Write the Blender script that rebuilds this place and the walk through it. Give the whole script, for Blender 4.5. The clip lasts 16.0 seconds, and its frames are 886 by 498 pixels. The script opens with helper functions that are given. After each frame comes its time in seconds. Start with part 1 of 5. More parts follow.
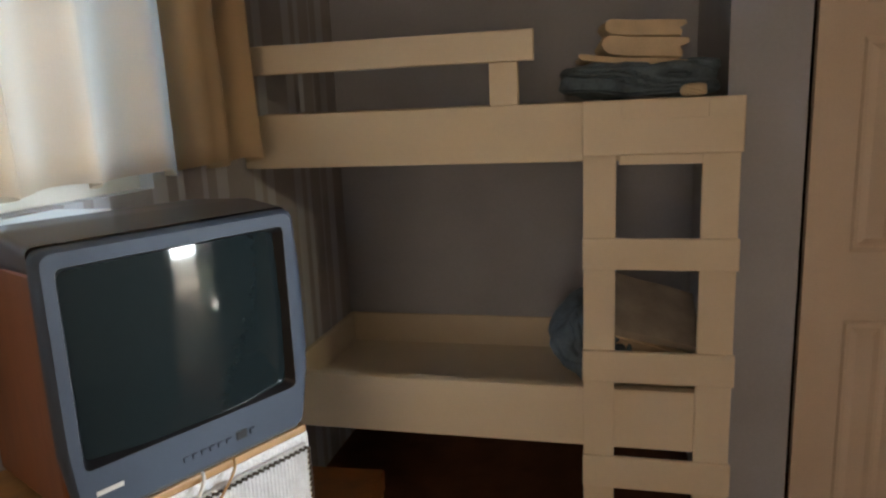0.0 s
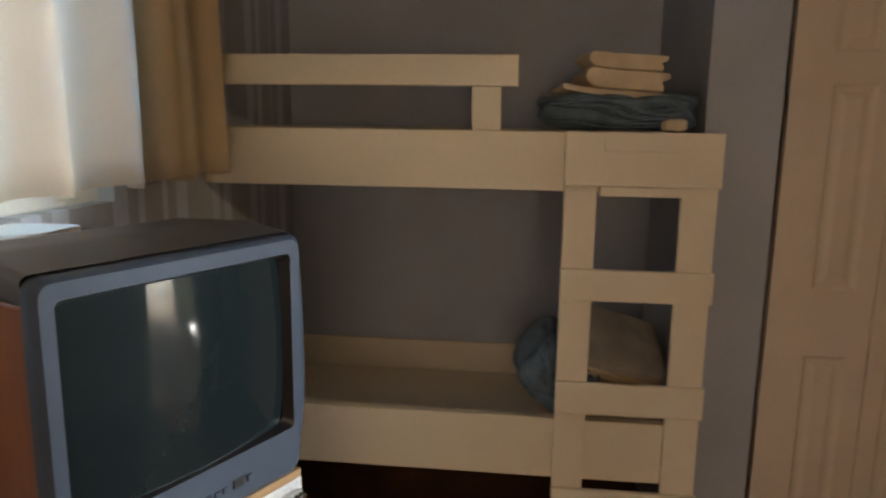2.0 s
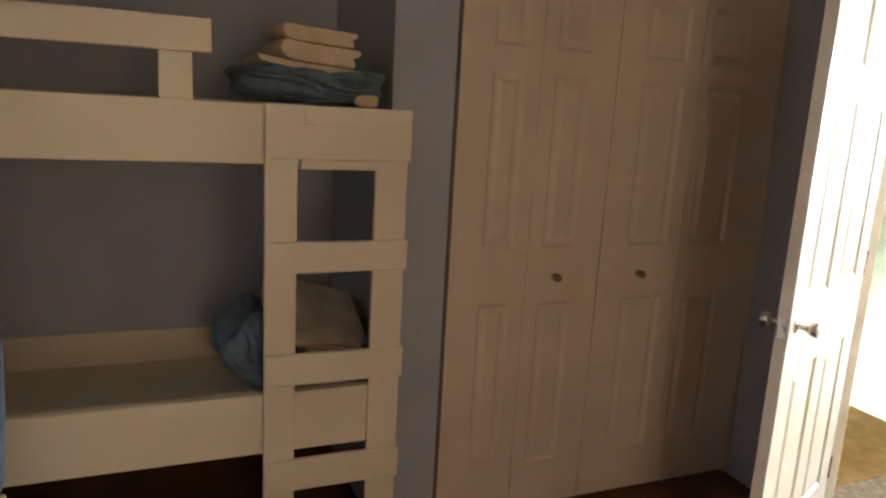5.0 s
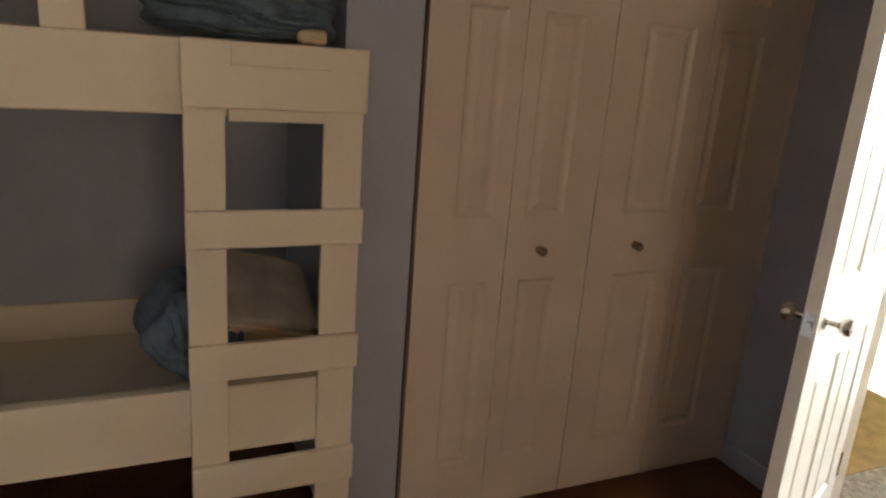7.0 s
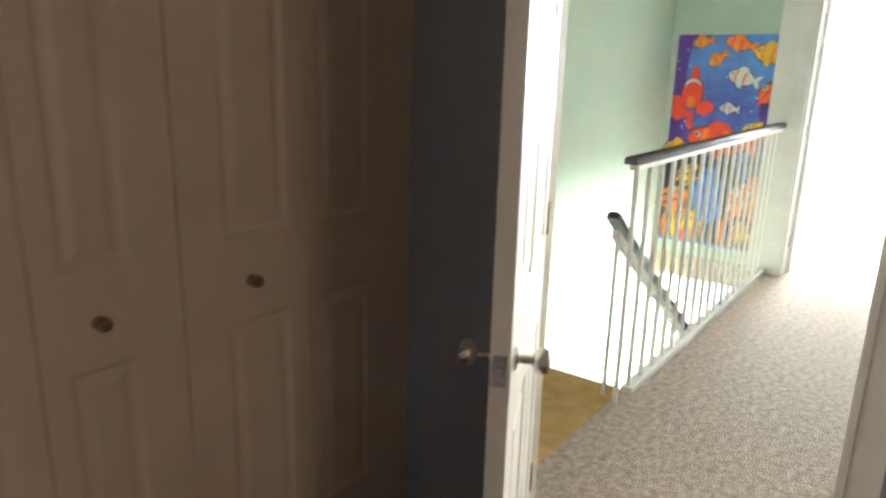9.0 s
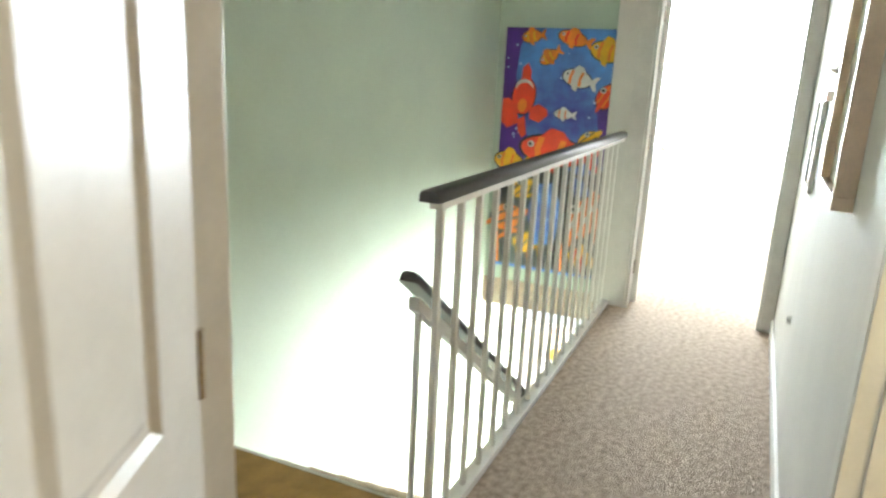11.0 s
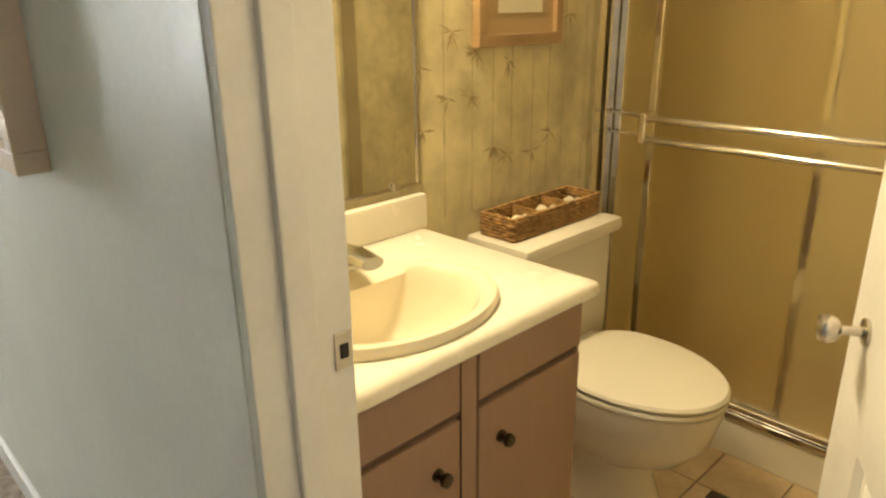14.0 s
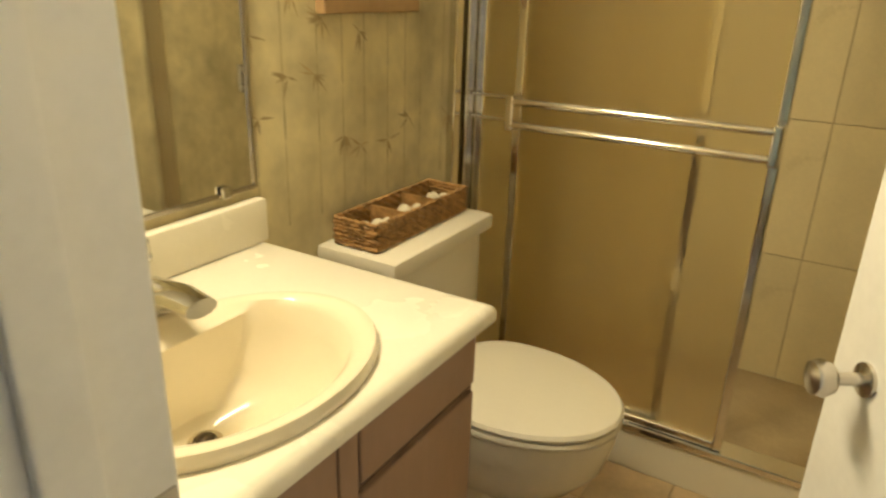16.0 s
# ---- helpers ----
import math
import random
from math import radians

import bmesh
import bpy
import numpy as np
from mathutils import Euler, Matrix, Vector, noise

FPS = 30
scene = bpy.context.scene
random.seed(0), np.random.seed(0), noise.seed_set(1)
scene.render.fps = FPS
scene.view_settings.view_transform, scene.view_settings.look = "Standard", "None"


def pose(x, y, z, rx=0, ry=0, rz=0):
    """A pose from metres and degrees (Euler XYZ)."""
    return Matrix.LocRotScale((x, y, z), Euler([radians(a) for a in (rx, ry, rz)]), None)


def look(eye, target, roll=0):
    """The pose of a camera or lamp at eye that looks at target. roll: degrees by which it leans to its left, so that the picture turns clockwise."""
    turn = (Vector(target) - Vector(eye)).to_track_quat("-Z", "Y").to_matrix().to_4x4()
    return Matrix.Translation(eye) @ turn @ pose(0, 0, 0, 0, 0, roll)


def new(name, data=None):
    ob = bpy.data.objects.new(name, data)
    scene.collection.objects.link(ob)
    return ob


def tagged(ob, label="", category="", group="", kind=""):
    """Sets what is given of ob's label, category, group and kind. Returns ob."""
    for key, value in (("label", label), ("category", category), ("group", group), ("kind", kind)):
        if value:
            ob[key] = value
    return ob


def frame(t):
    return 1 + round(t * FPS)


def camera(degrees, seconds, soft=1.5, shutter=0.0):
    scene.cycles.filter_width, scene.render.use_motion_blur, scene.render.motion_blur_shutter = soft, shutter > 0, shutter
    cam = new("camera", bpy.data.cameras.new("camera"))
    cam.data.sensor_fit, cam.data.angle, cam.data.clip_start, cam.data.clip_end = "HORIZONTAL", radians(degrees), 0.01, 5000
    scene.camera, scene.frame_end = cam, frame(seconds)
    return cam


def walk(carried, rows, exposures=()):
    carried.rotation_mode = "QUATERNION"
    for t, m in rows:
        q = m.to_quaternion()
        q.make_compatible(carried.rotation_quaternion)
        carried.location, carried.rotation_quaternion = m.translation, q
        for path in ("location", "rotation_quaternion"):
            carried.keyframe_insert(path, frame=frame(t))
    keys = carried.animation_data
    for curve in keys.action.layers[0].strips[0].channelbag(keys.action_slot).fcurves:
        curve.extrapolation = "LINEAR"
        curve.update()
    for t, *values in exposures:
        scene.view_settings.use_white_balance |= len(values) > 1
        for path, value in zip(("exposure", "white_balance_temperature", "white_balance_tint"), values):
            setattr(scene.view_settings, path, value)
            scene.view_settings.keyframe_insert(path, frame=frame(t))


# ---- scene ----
cam = camera(65.2, 16.0, soft=2.3, shutter=0.5)
PATH = [
    (0, (-0.558, -2.180, 1.496), (-1.022, -0.277, 1.100), -2.4),
    (0.5, (-0.591, -2.166, 1.498), (-0.989, -0.250, 1.094), -0.8),
    (1, (-0.639, -2.164, 1.510), (-0.991, -0.227, 1.153), -0.2),
    (1.5, (-0.686, -2.154, 1.514), (-1.032, -0.221, 1.160), 0.2),
    (2, (-0.760, -2.141, 1.516), (-0.975, -0.185, 1.160), 0.8),
    (2.5, (-0.824, -2.118, 1.512), (-0.754, -0.153, 1.127), 1.1),
    (3, (-0.871, -2.125, 1.514), (-0.571, -0.184, 1.154), 1.5),
    (3.5, (-0.893, -2.127, 1.511), (-0.413, -0.219, 1.126), 2.4),
    (4, (-0.908, -2.139, 1.510), (-0.299, -0.271, 1.131), 2.3),
    (4.5, (-0.914, -2.146, 1.513), (-0.257, -0.290, 1.144), 2.7),
    (4.7, (-0.920, -2.146, 1.509), (-0.199, -0.319, 1.136), 3.0),
    (6.8, (-0.731, -1.851, 1.49), (0.072, -0.087, 0.998), 4.0),
    (7, (-0.715, -1.82, 1.502), (0.066, -0.059, 0.964), 4.3),
    (7.5, (-0.675, -1.697, 1.484), (0.287, -0.041, 0.907), 4.7),
    (8, (-0.624, -1.517, 1.484), (0.614, -0.046, 0.936), 2.1),
    (8.5, (-0.471, -1.408, 1.448), (0.974, -0.152, 0.869), 0.9),
    (8.7, (-0.369, -1.373, 1.450), (1.124, -0.162, 0.901), 1.2),
    (10.8, (0.739, -1.048, 1.407), (2.495, -0.24, 0.896), 2.3),
    (11, (0.841, -1.032, 1.412), (2.613, -0.25, 0.914), 2.9),
    (11.5, (1.044, -0.997, 1.388), (2.892, -0.524, 0.785), 3.1),
    (12, (1.233, -0.944, 1.398), (3.148, -0.944, 0.819), 1.9),
    (12.5, (1.369, -0.94, 1.374), (3.221, -1.317, 0.721), 3.0),
    (13, (1.507, -0.957, 1.368), (3.274, -1.693, 0.785), 1.0),
    (13.5, (1.591, -0.978, 1.355), (3.129, -2.069, 0.688), 0.9),
    (14, (1.628, -0.968, 1.354), (2.981, -2.283, 0.693), -0.7),
    (14.5, (1.664, -0.954, 1.344), (2.993, -2.295, 0.686), -1.1),
    (15, (1.729, -0.994, 1.33), (3.015, -2.345, 0.606), -0.4),
    (15.5, (1.821, -1.095, 1.315), (2.957, -2.614, 0.682), 0.7),
    (16, (1.88, -1.161, 1.317), (2.836, -2.766, 0.604), 1.8),
]
EXPOSURES = [(0, -0.12, 6500, 10), (2.0, -0.12, 6550, 10), (4.0, -0.05, 6650, 10), (7.0, 0.0, 6150, 9), (8.0, -0.1, 5950, 8), (8.7, -0.25, 5950, 8), (10.8, -0.95, 6150, 8), (11.5, -1.1, 6300, 9), (12.0, -1.3, 6500, 10), (13.0, -1.6, 6800, 11), (14.0, -1.7, 7000, 12), (15.0, -1.8, 6700, 11), (16.0, -1.95, 6500, 9)]
walk(cam, [(t, look(eye, target, roll)) for t, eye, target, roll in PATH], EXPOSURES)

# ---- world and light ----
world = bpy.data.worlds.new("world")
scene.world = world
world.use_nodes = True
sky = world.node_tree.nodes.new("ShaderNodeTexSky")
sky.sky_type, sky.sun_disc = "NISHITA", False
sky.sun_elevation, sky.sun_rotation = radians(40), radians(100)
world.node_tree.links.new(sky.outputs[0], world.node_tree.nodes["Background"].inputs[0])
world.node_tree.nodes["Background"].inputs[1].default_value = 0.1
sun = new("sun", bpy.data.lights.new("sun", "SUN"))
sun.data.energy, sun.data.angle, sun.data.color = 3.0, radians(0.5), (1, 0.95, 0.88)
sun.matrix_world = look((0, 0, 20), (-15, 3, 5))


def window_light(name, eye, target, w, h, watts, color):
    lamp = new(name, bpy.data.lights.new(name, "AREA"))
    lamp.data.shape, lamp.data.size, lamp.data.size_y = "RECTANGLE", w, h
    lamp.data.energy, lamp.data.color = watts, color
    lamp.matrix_world = look(eye, target)
    return lamp


window_light("daylight_west", (-1.95, -1.26, 1.72), (0, -1.26, 1.6), 1.35, 0.8, 13, (0.42, 0.66, 1.0))
# warm fill from behind the camera; its real source is unknown
window_light("warm_fill_south", (-0.55, -3.98, 1.4), (-0.1, 0, 1.0), 0.85, 1.15, 22, (1.0, 0.72, 0.46))
window_light("daylight_east", (8.62, -0.55, 1.45), (2, -0.7, 0.5), 1.15, 1.5, 1150, (0.88, 0.95, 1.0))
window_light("daylight_lower", (7.9, 0.3, -0.80), (3.0, 0.35, -0.5), 1.8, 0.8, 850, (1.0, 0.98, 0.92))
# extra fill for the lower floor's walls and the stairwell
window_light("fill_lower_south", (6.3, -1.35, -1.2), (6.3, 1.5, -1.6), 2.0, 1.4, 1900, (1.0, 0.98, 0.92))
window_light("vanity_bulbs", (2.72, -1.72, 2.10), (1.75, -1.75, 0.9), 0.5, 0.10, 86, (1.0, 0.85, 0.54))
# added fill that brightens the far room's walls and floor
window_light("fill_far_north", (7.1, 1.52, 1.35), (7.1, -1.5, 0.7), 2.2, 1.5, 700, (0.95, 0.98, 1.0))

# ---- materials ----


def shader(name, color, rough=0.6, metal=0.0, var=0.12, scale=6.0, grain=90.0, bump=0.1, dist=0.002, tint=None, stretch=(1, 1, 1), spread=0.0, spec=0.5):
    """Procedural paint, wood, cloth or metal: large stains, fine grain, relief."""
    m = bpy.data.materials.new(name)
    m.use_nodes = True
    nt = m.node_tree
    b = nt.nodes["Principled BSDF"]
    tc = nt.nodes.new("ShaderNodeTexCoord")
    mp = nt.nodes.new("ShaderNodeMapping")
    mp.inputs["Scale"].default_value = stretch
    nt.links.new(tc.outputs["Object"], mp.inputs[0])
    big = nt.nodes.new("ShaderNodeTexNoise")
    big.inputs["Scale"].default_value, big.inputs["Detail"].default_value = scale, 5
    fine = nt.nodes.new("ShaderNodeTexNoise")
    fine.inputs["Scale"].default_value, fine.inputs["Detail"].default_value = grain, 4
    for n in (big, fine):
        nt.links.new(mp.outputs[0], n.inputs["Vector"])
    add = nt.nodes.new("ShaderNodeMath")
    add.operation = "MULTIPLY_ADD"
    add.inputs[1].default_value = 0.35
    nt.links.new(fine.outputs[0], add.inputs[0])
    nt.links.new(big.outputs[0], add.inputs[2])
    ramp = nt.nodes.new("ShaderNodeValToRGB")
    c2 = tint or tuple(c * (1 - var * 2) for c in color)
    ramp.color_ramp.elements[0].color = (*c2, 1)
    ramp.color_ramp.elements[1].color = (*[min(1, c * (1 + var * 0.5)) for c in color], 1)
    ramp.color_ramp.elements[0].position, ramp.color_ramp.elements[1].position = 0.42, 0.85
    nt.links.new(add.outputs[0], ramp.inputs[0])
    last = ramp.outputs[0]
    if spread:
        info = nt.nodes.new("ShaderNodeObjectInfo")
        hsv = nt.nodes.new("ShaderNodeHueSaturation")
        mr = nt.nodes.new("ShaderNodeMapRange")
        mr.inputs[3].default_value, mr.inputs[4].default_value = 1 - spread, 1 + spread
        nt.links.new(info.outputs["Random"], mr.inputs[0])
        nt.links.new(mr.outputs[0], hsv.inputs["Value"])
        nt.links.new(last, hsv.inputs["Color"])
        last = hsv.outputs[0]
    nt.links.new(last, b.inputs["Base Color"])
    rr = nt.nodes.new("ShaderNodeMapRange")
    rr.inputs[3].default_value, rr.inputs[4].default_value = max(0.02, rough - 0.1), min(1, rough + 0.1)
    nt.links.new(big.outputs[0], rr.inputs[0])
    nt.links.new(rr.outputs[0], b.inputs["Roughness"])
    b.inputs["Metallic"].default_value = metal
    b.inputs["Specular IOR Level"].default_value = spec
    if bump:
        bp = nt.nodes.new("ShaderNodeBump")
        bp.inputs["Strength"].default_value, bp.inputs["Distance"].default_value = bump, dist
        nt.links.new(fine.outputs[0], bp.inputs["Height"])
        nt.links.new(bp.outputs[0], b.inputs["Normal"])
    return m


def striped(name, base, light, axis, period):
    """Wallpaper with uneven upright stripes."""
    m = shader(name, base, 0.7, var=0.08, bump=0.05)
    nt = m.node_tree
    b = nt.nodes["Principled BSDF"]
    old = b.inputs["Base Color"].links[0].from_socket
    tc = nt.nodes.new("ShaderNodeTexCoord")
    sep = nt.nodes.new("ShaderNodeSeparateXYZ")
    nt.links.new(tc.outputs["Object"], sep.inputs[0])
    waves = []
    for f, ph in ((1.0, 0.3), (2.7, 1.7)):
        k = nt.nodes.new("ShaderNodeMath")
        k.operation = "MULTIPLY_ADD"
        k.inputs[1].default_value, k.inputs[2].default_value = 2 * math.pi * f / period, ph
        nt.links.new(sep.outputs[axis], k.inputs[0])
        sn = nt.nodes.new("ShaderNodeMath")
        sn.operation = "SINE"
        nt.links.new(k.outputs[0], sn.inputs[0])
        waves.append(sn)
    add = nt.nodes.new("ShaderNodeMath")
    nt.links.new(waves[0].outputs[0], add.inputs[0])
    nt.links.new(waves[1].outputs[0], add.inputs[1])
    ramp = nt.nodes.new("ShaderNodeValToRGB")
    ramp.color_ramp.elements[0].position, ramp.color_ramp.elements[1].position = 0.30, 0.42
    nt.links.new(add.outputs[0], ramp.inputs[0])
    mix = nt.nodes.new("ShaderNodeMixRGB")
    mix.inputs[2].default_value = (*light, 1)
    nt.links.new(ramp.outputs[0], mix.inputs[0])
    nt.links.new(old, mix.inputs[1])
    nt.links.new(mix.outputs[0], b.inputs["Base Color"])
    return m


BLUE = shader("blue_grey_paint", (0.41, 0.43, 0.49), 0.75, var=0.07, scale=2.5, bump=0.15)
STRIPES = striped("striped_wallpaper", (0.42, 0.41, 0.44), (0.56, 0.59, 0.65), 1, 0.29)
GREEN = shader("pale_green_paint", (0.56, 0.68, 0.57), 0.7, var=0.05, scale=2, bump=0.12)
WHITEWALL = shader("offwhite_wall_paint", (0.86, 0.84, 0.80), 0.55, var=0.05, scale=2, bump=0.15)
CEIL = shader("ceiling_paint", (0.8, 0.79, 0.76), 0.9, var=0.04, grain=160, bump=0.4, dist=0.004)
TRIM = shader("white_trim_paint", (0.85, 0.83, 0.79), 0.35, var=0.05, scale=8, bump=0.05)
CREAM = shader("cream_bunk_paint", (0.76, 0.66, 0.51), 0.45, var=0.035, scale=3, grain=90, bump=0.10)
CLOSETW = shader("ivory_closet_paint", (0.68, 0.56, 0.45), 0.5, var=0.05, scale=4, grain=140, bump=0.2)
CARPET = shader("grey_beige_carpet", (0.47, 0.375, 0.285), 0.95, var=0.24, scale=34, grain=120, bump=1.0, dist=0.02, spec=0.1)
LANDING = shader("tan_carpet", (0.46, 0.29, 0.12), 0.95, var=0.15, scale=12, grain=140, bump=0.6, dist=0.008, spec=0.1)
REDFLOOR = shader("red_brown_carpet", (0.17, 0.078, 0.040), 0.9, var=0.2, scale=7, grain=120, bump=0.8, dist=0.01, spec=0.1)
# near-black base colour stands in for shade inside the closed closet
CLOSETSHADE = shader("painted_closet_shade", (0.03, 0.027, 0.025), 0.9, bump=0)
GREYPLASTIC = shader("blue_grey_plastic", (0.048, 0.065, 0.096), 0.55, var=0.08, grain=300, bump=0.1, dist=0.0006, spec=0.35)
DARKPLASTIC = shader("dark_grey_plastic", (0.06, 0.055, 0.055), 0.5, var=0.1, grain=300, bump=0.1, dist=0.0006)
SCREEN = shader("tube_glass", (0.012, 0.019, 0.021), 0.10, var=0.05, scale=2, bump=0)
ORANGEWOOD = shader("orange_brown_wood", (0.19, 0.068, 0.02), 0.45, var=0.22, scale=3, grain=26, bump=0.1, stretch=(3, 3, 0.5))
TANWOOD = shader("tan_wood", (0.46, 0.27, 0.11), 0.5, var=0.15, scale=4, grain=30, bump=0.1, stretch=(1, 5, 1))
BLACK = shader("black_plastic", (0.012, 0.012, 0.014), 0.35, bump=0)
WICKER = shader("white_wicker", (0.74, 0.75, 0.76), 0.6, var=0.08, scale=30, grain=140, bump=0.8, dist=0.006)
CORD = shader("white_cord", (0.7, 0.68, 0.62), 0.6, bump=0)
SHEET = shader("tan_folded_sheet", (0.66, 0.53, 0.36), 0.85, var=0.1, scale=12, grain=200, bump=0.3)
DENIM = shader("blue_grey_blanket", (0.13, 0.185, 0.24), 0.9, var=0.3, scale=14, grain=220, bump=0.5, dist=0.004)
GREYSHEET = shader("grey_tan_blanket", (0.40, 0.36, 0.31), 0.9, var=0.15, scale=10, grain=200, bump=0.4)
MATTRESS = shader("tan_mattress_ticking", (0.55, 0.46, 0.33), 0.85, var=0.1, scale=6, grain=180, bump=0.3)
BRONZE = shader("dark_bronze", (0.10, 0.085, 0.07), 0.35, metal=0.9, bump=0.05)
KNOBMETAL = shader("dull_bronze", (0.30, 0.24, 0.17), 0.35, metal=0.9, bump=0.05)
NICKEL = shader("satin_nickel", (0.62, 0.58, 0.52), 0.25, metal=1.0, var=0.05, bump=0.02)
CHROME = shader("chrome", (0.78, 0.76, 0.72), 0.12, metal=1.0, var=0.05, bump=0)
HANDRAIL = shader("dark_stained_handrail", (0.055, 0.045, 0.045), 0.4, var=0.2, scale=6, grain=40, bump=0.1, stretch=(0.3, 3, 3))
VANITY = shader("mauve_brown_laminate", (0.33, 0.21, 0.145), 0.5, var=0.08, scale=5, grain=60, bump=0.05, stretch=(1, 1, 0.3))
VANITYDARK = shader("dark_brown_groove", (0.11, 0.06, 0.045), 0.6, bump=0)
COUNTER = shader("cream_cultured_marble", (0.84, 0.79, 0.66), 0.25, var=0.03, scale=4, bump=0)
PORCELAIN = shader("cream_porcelain", (0.80, 0.75, 0.63), 0.12, var=0.02, scale=3, bump=0)
BISQUE = shader("bisque_sink_porcelain", (0.80, 0.72, 0.55), 0.12, var=0.02, scale=3, bump=0)
FLOORTILE = shader("beige_floor_tile", (0.60, 0.45, 0.27), 0.4, var=0.12, scale=9, grain=60, bump=0.1, spread=0.06)
GROUT = shader("grey_grout", (0.48, 0.38, 0.23), 0.9, bump=0.2)
SHOWERTILE = shader("tan_shower_tile", (0.74, 0.64, 0.41), 0.3, var=0.06, scale=4, bump=0.03, spread=0.05)
BASKETM = shader("brown_wicker_basket", (0.42, 0.24, 0.09), 0.7, var=0.3, scale=40, grain=160, bump=0.8, dist=0.004)
TOWEL = shader("cream_terry_towel", (0.84, 0.80, 0.66), 0.95, var=0.06, scale=10, grain=260, bump=0.9, dist=0.005)
FRAMEWOOD = shader("light_wood_frame", (0.40, 0.26, 0.13), 0.45, var=0.12, scale=6, grain=40, bump=0.08)
MATBOARD = shader("tan_mat_board", (0.50, 0.35, 0.19), 0.8, var=0.03, bump=0)
PAPER = shader("cream_paper", (0.8, 0.72, 0.55), 0.8, var=0.04, bump=0)
PINKWOOD = shader("pinkish_frame_wood", (0.88, 0.70, 0.52), 0.45, var=0.08, bump=0.05)
RED = shader("fish_red", (0.75, 0.06, 0.02), 0.6, var=0.15, scale=9, bump=0)
ORANGE = shader("fish_orange", (0.85, 0.25, 0.03), 0.6, var=0.2, scale=9, bump=0)
YELLOW = shader("fish_yellow", (0.85, 0.5, 0.03), 0.6, var=0.15, scale=9, bump=0)
FISHWHITE = shader("fish_white", (0.8, 0.8, 0.78), 0.6, bump=0)
SEA = shader("sea_blue_print", (0.10, 0.26, 0.62), 0.7, var=0.3, scale=2.2, grain=14, bump=0, tint=(0.05, 0.03, 0.25))
PURPLE = shader("deep_purple_print", (0.09, 0.03, 0.26), 0.7, var=0.3, scale=4, bump=0)
BUBBLE = shader("bubble_print", (0.42, 0.55, 0.85), 0.7, var=0.1, bump=0)
SOAP = shader("shell_white", (0.75, 0.68, 0.52), 0.5, var=0.1, bump=0.1)


def bamboo_paper():
    """Ochre wallpaper with brown bamboo stems and sprays."""
    m = shader("bamboo_wallpaper", (0.72, 0.63, 0.38), 0.6, var=0.16, scale=7, grain=26, bump=0.05, tint=(0.47, 0.41, 0.25))
    nt = m.node_tree
    b = nt.nodes["Principled BSDF"]
    old = b.inputs["Base Color"].links[0].from_socket
    tc = nt.nodes.new("ShaderNodeTexCoord")
    last = old
    for scale, lo, hi, col, fac in (((1, 7, 1.3), 0.52, 0.70, (0.46, 0.40, 0.23), 0.40),):
        mp = nt.nodes.new("ShaderNodeMapping")
        mp.inputs["Scale"].default_value = scale
        mp.inputs["Rotation"].default_value = (0, 0, 0)
        nt.links.new(tc.outputs["Object"], mp.inputs[0])
        nz = nt.nodes.new("ShaderNodeTexNoise")
        nz.inputs["Scale"].default_value, nz.inputs["Detail"].default_value = 1.6, 2
        nt.links.new(mp.outputs[0], nz.inputs["Vector"])
        r = nt.nodes.new("ShaderNodeMapRange")
        r.inputs[1].default_value, r.inputs[2].default_value, r.inputs[4].default_value = lo, hi, fac
        nt.links.new(nz.outputs[0], r.inputs[0])
        mix = nt.nodes.new("ShaderNodeMixRGB")
        mix.inputs[2].default_value = (*col, 1)
        nt.links.new(r.outputs[0], mix.inputs[0])
        nt.links.new(last, mix.inputs[1])
        last = mix.outputs[0]
    nt.links.new(last, b.inputs["Base Color"])
    return m


BAMBOO = bamboo_paper()


def glassy(name, color, rough):
    m = bpy.data.materials.new(name)
    m.use_nodes = True
    b = m.node_tree.nodes["Principled BSDF"]
    b.inputs["Base Color"].default_value = (*color, 1)
    b.inputs["Roughness"].default_value = rough
    b.inputs["Transmission Weight"].default_value = 1.0
    b.inputs["IOR"].default_value = 1.3
    nz = m.node_tree.nodes.new("ShaderNodeTexNoise")
    nz.inputs["Scale"].default_value = 120
    bp = m.node_tree.nodes.new("ShaderNodeBump")
    bp.inputs["Strength"].default_value, bp.inputs["Distance"].default_value = 0.2 if rough > 0.1 else 0.0, 0.002
    m.node_tree.links.new(nz.outputs[0], bp.inputs["Height"])
    m.node_tree.links.new(bp.outputs[0], b.inputs["Normal"])
    return m


FROST = glassy("obscure_glass", (0.9, 0.84, 0.68), 0.32)
CLEAR = glassy("clear_glass", (0.95, 0.97, 0.97), 0.02)
ACRYLIC = glassy("clear_acrylic", (0.95, 0.93, 0.88), 0.05)
MIRROR = shader("mirror_silver", (0.86, 0.86, 0.82), 0.02, metal=1.0, var=0.0, bump=0)
MIRROR.node_tree.nodes["Principled BSDF"].inputs["Roughness"].default_value = 0.02
for link in list(MIRROR.node_tree.nodes["Principled BSDF"].inputs["Roughness"].links):
    MIRROR.node_tree.links.remove(link)


for mt in (SCREEN,):
    for link in list(mt.node_tree.nodes["Principled BSDF"].inputs["Roughness"].links):
        mt.node_tree.links.remove(link)
    mt.node_tree.nodes["Principled BSDF"].inputs["Roughness"].default_value = 0.05


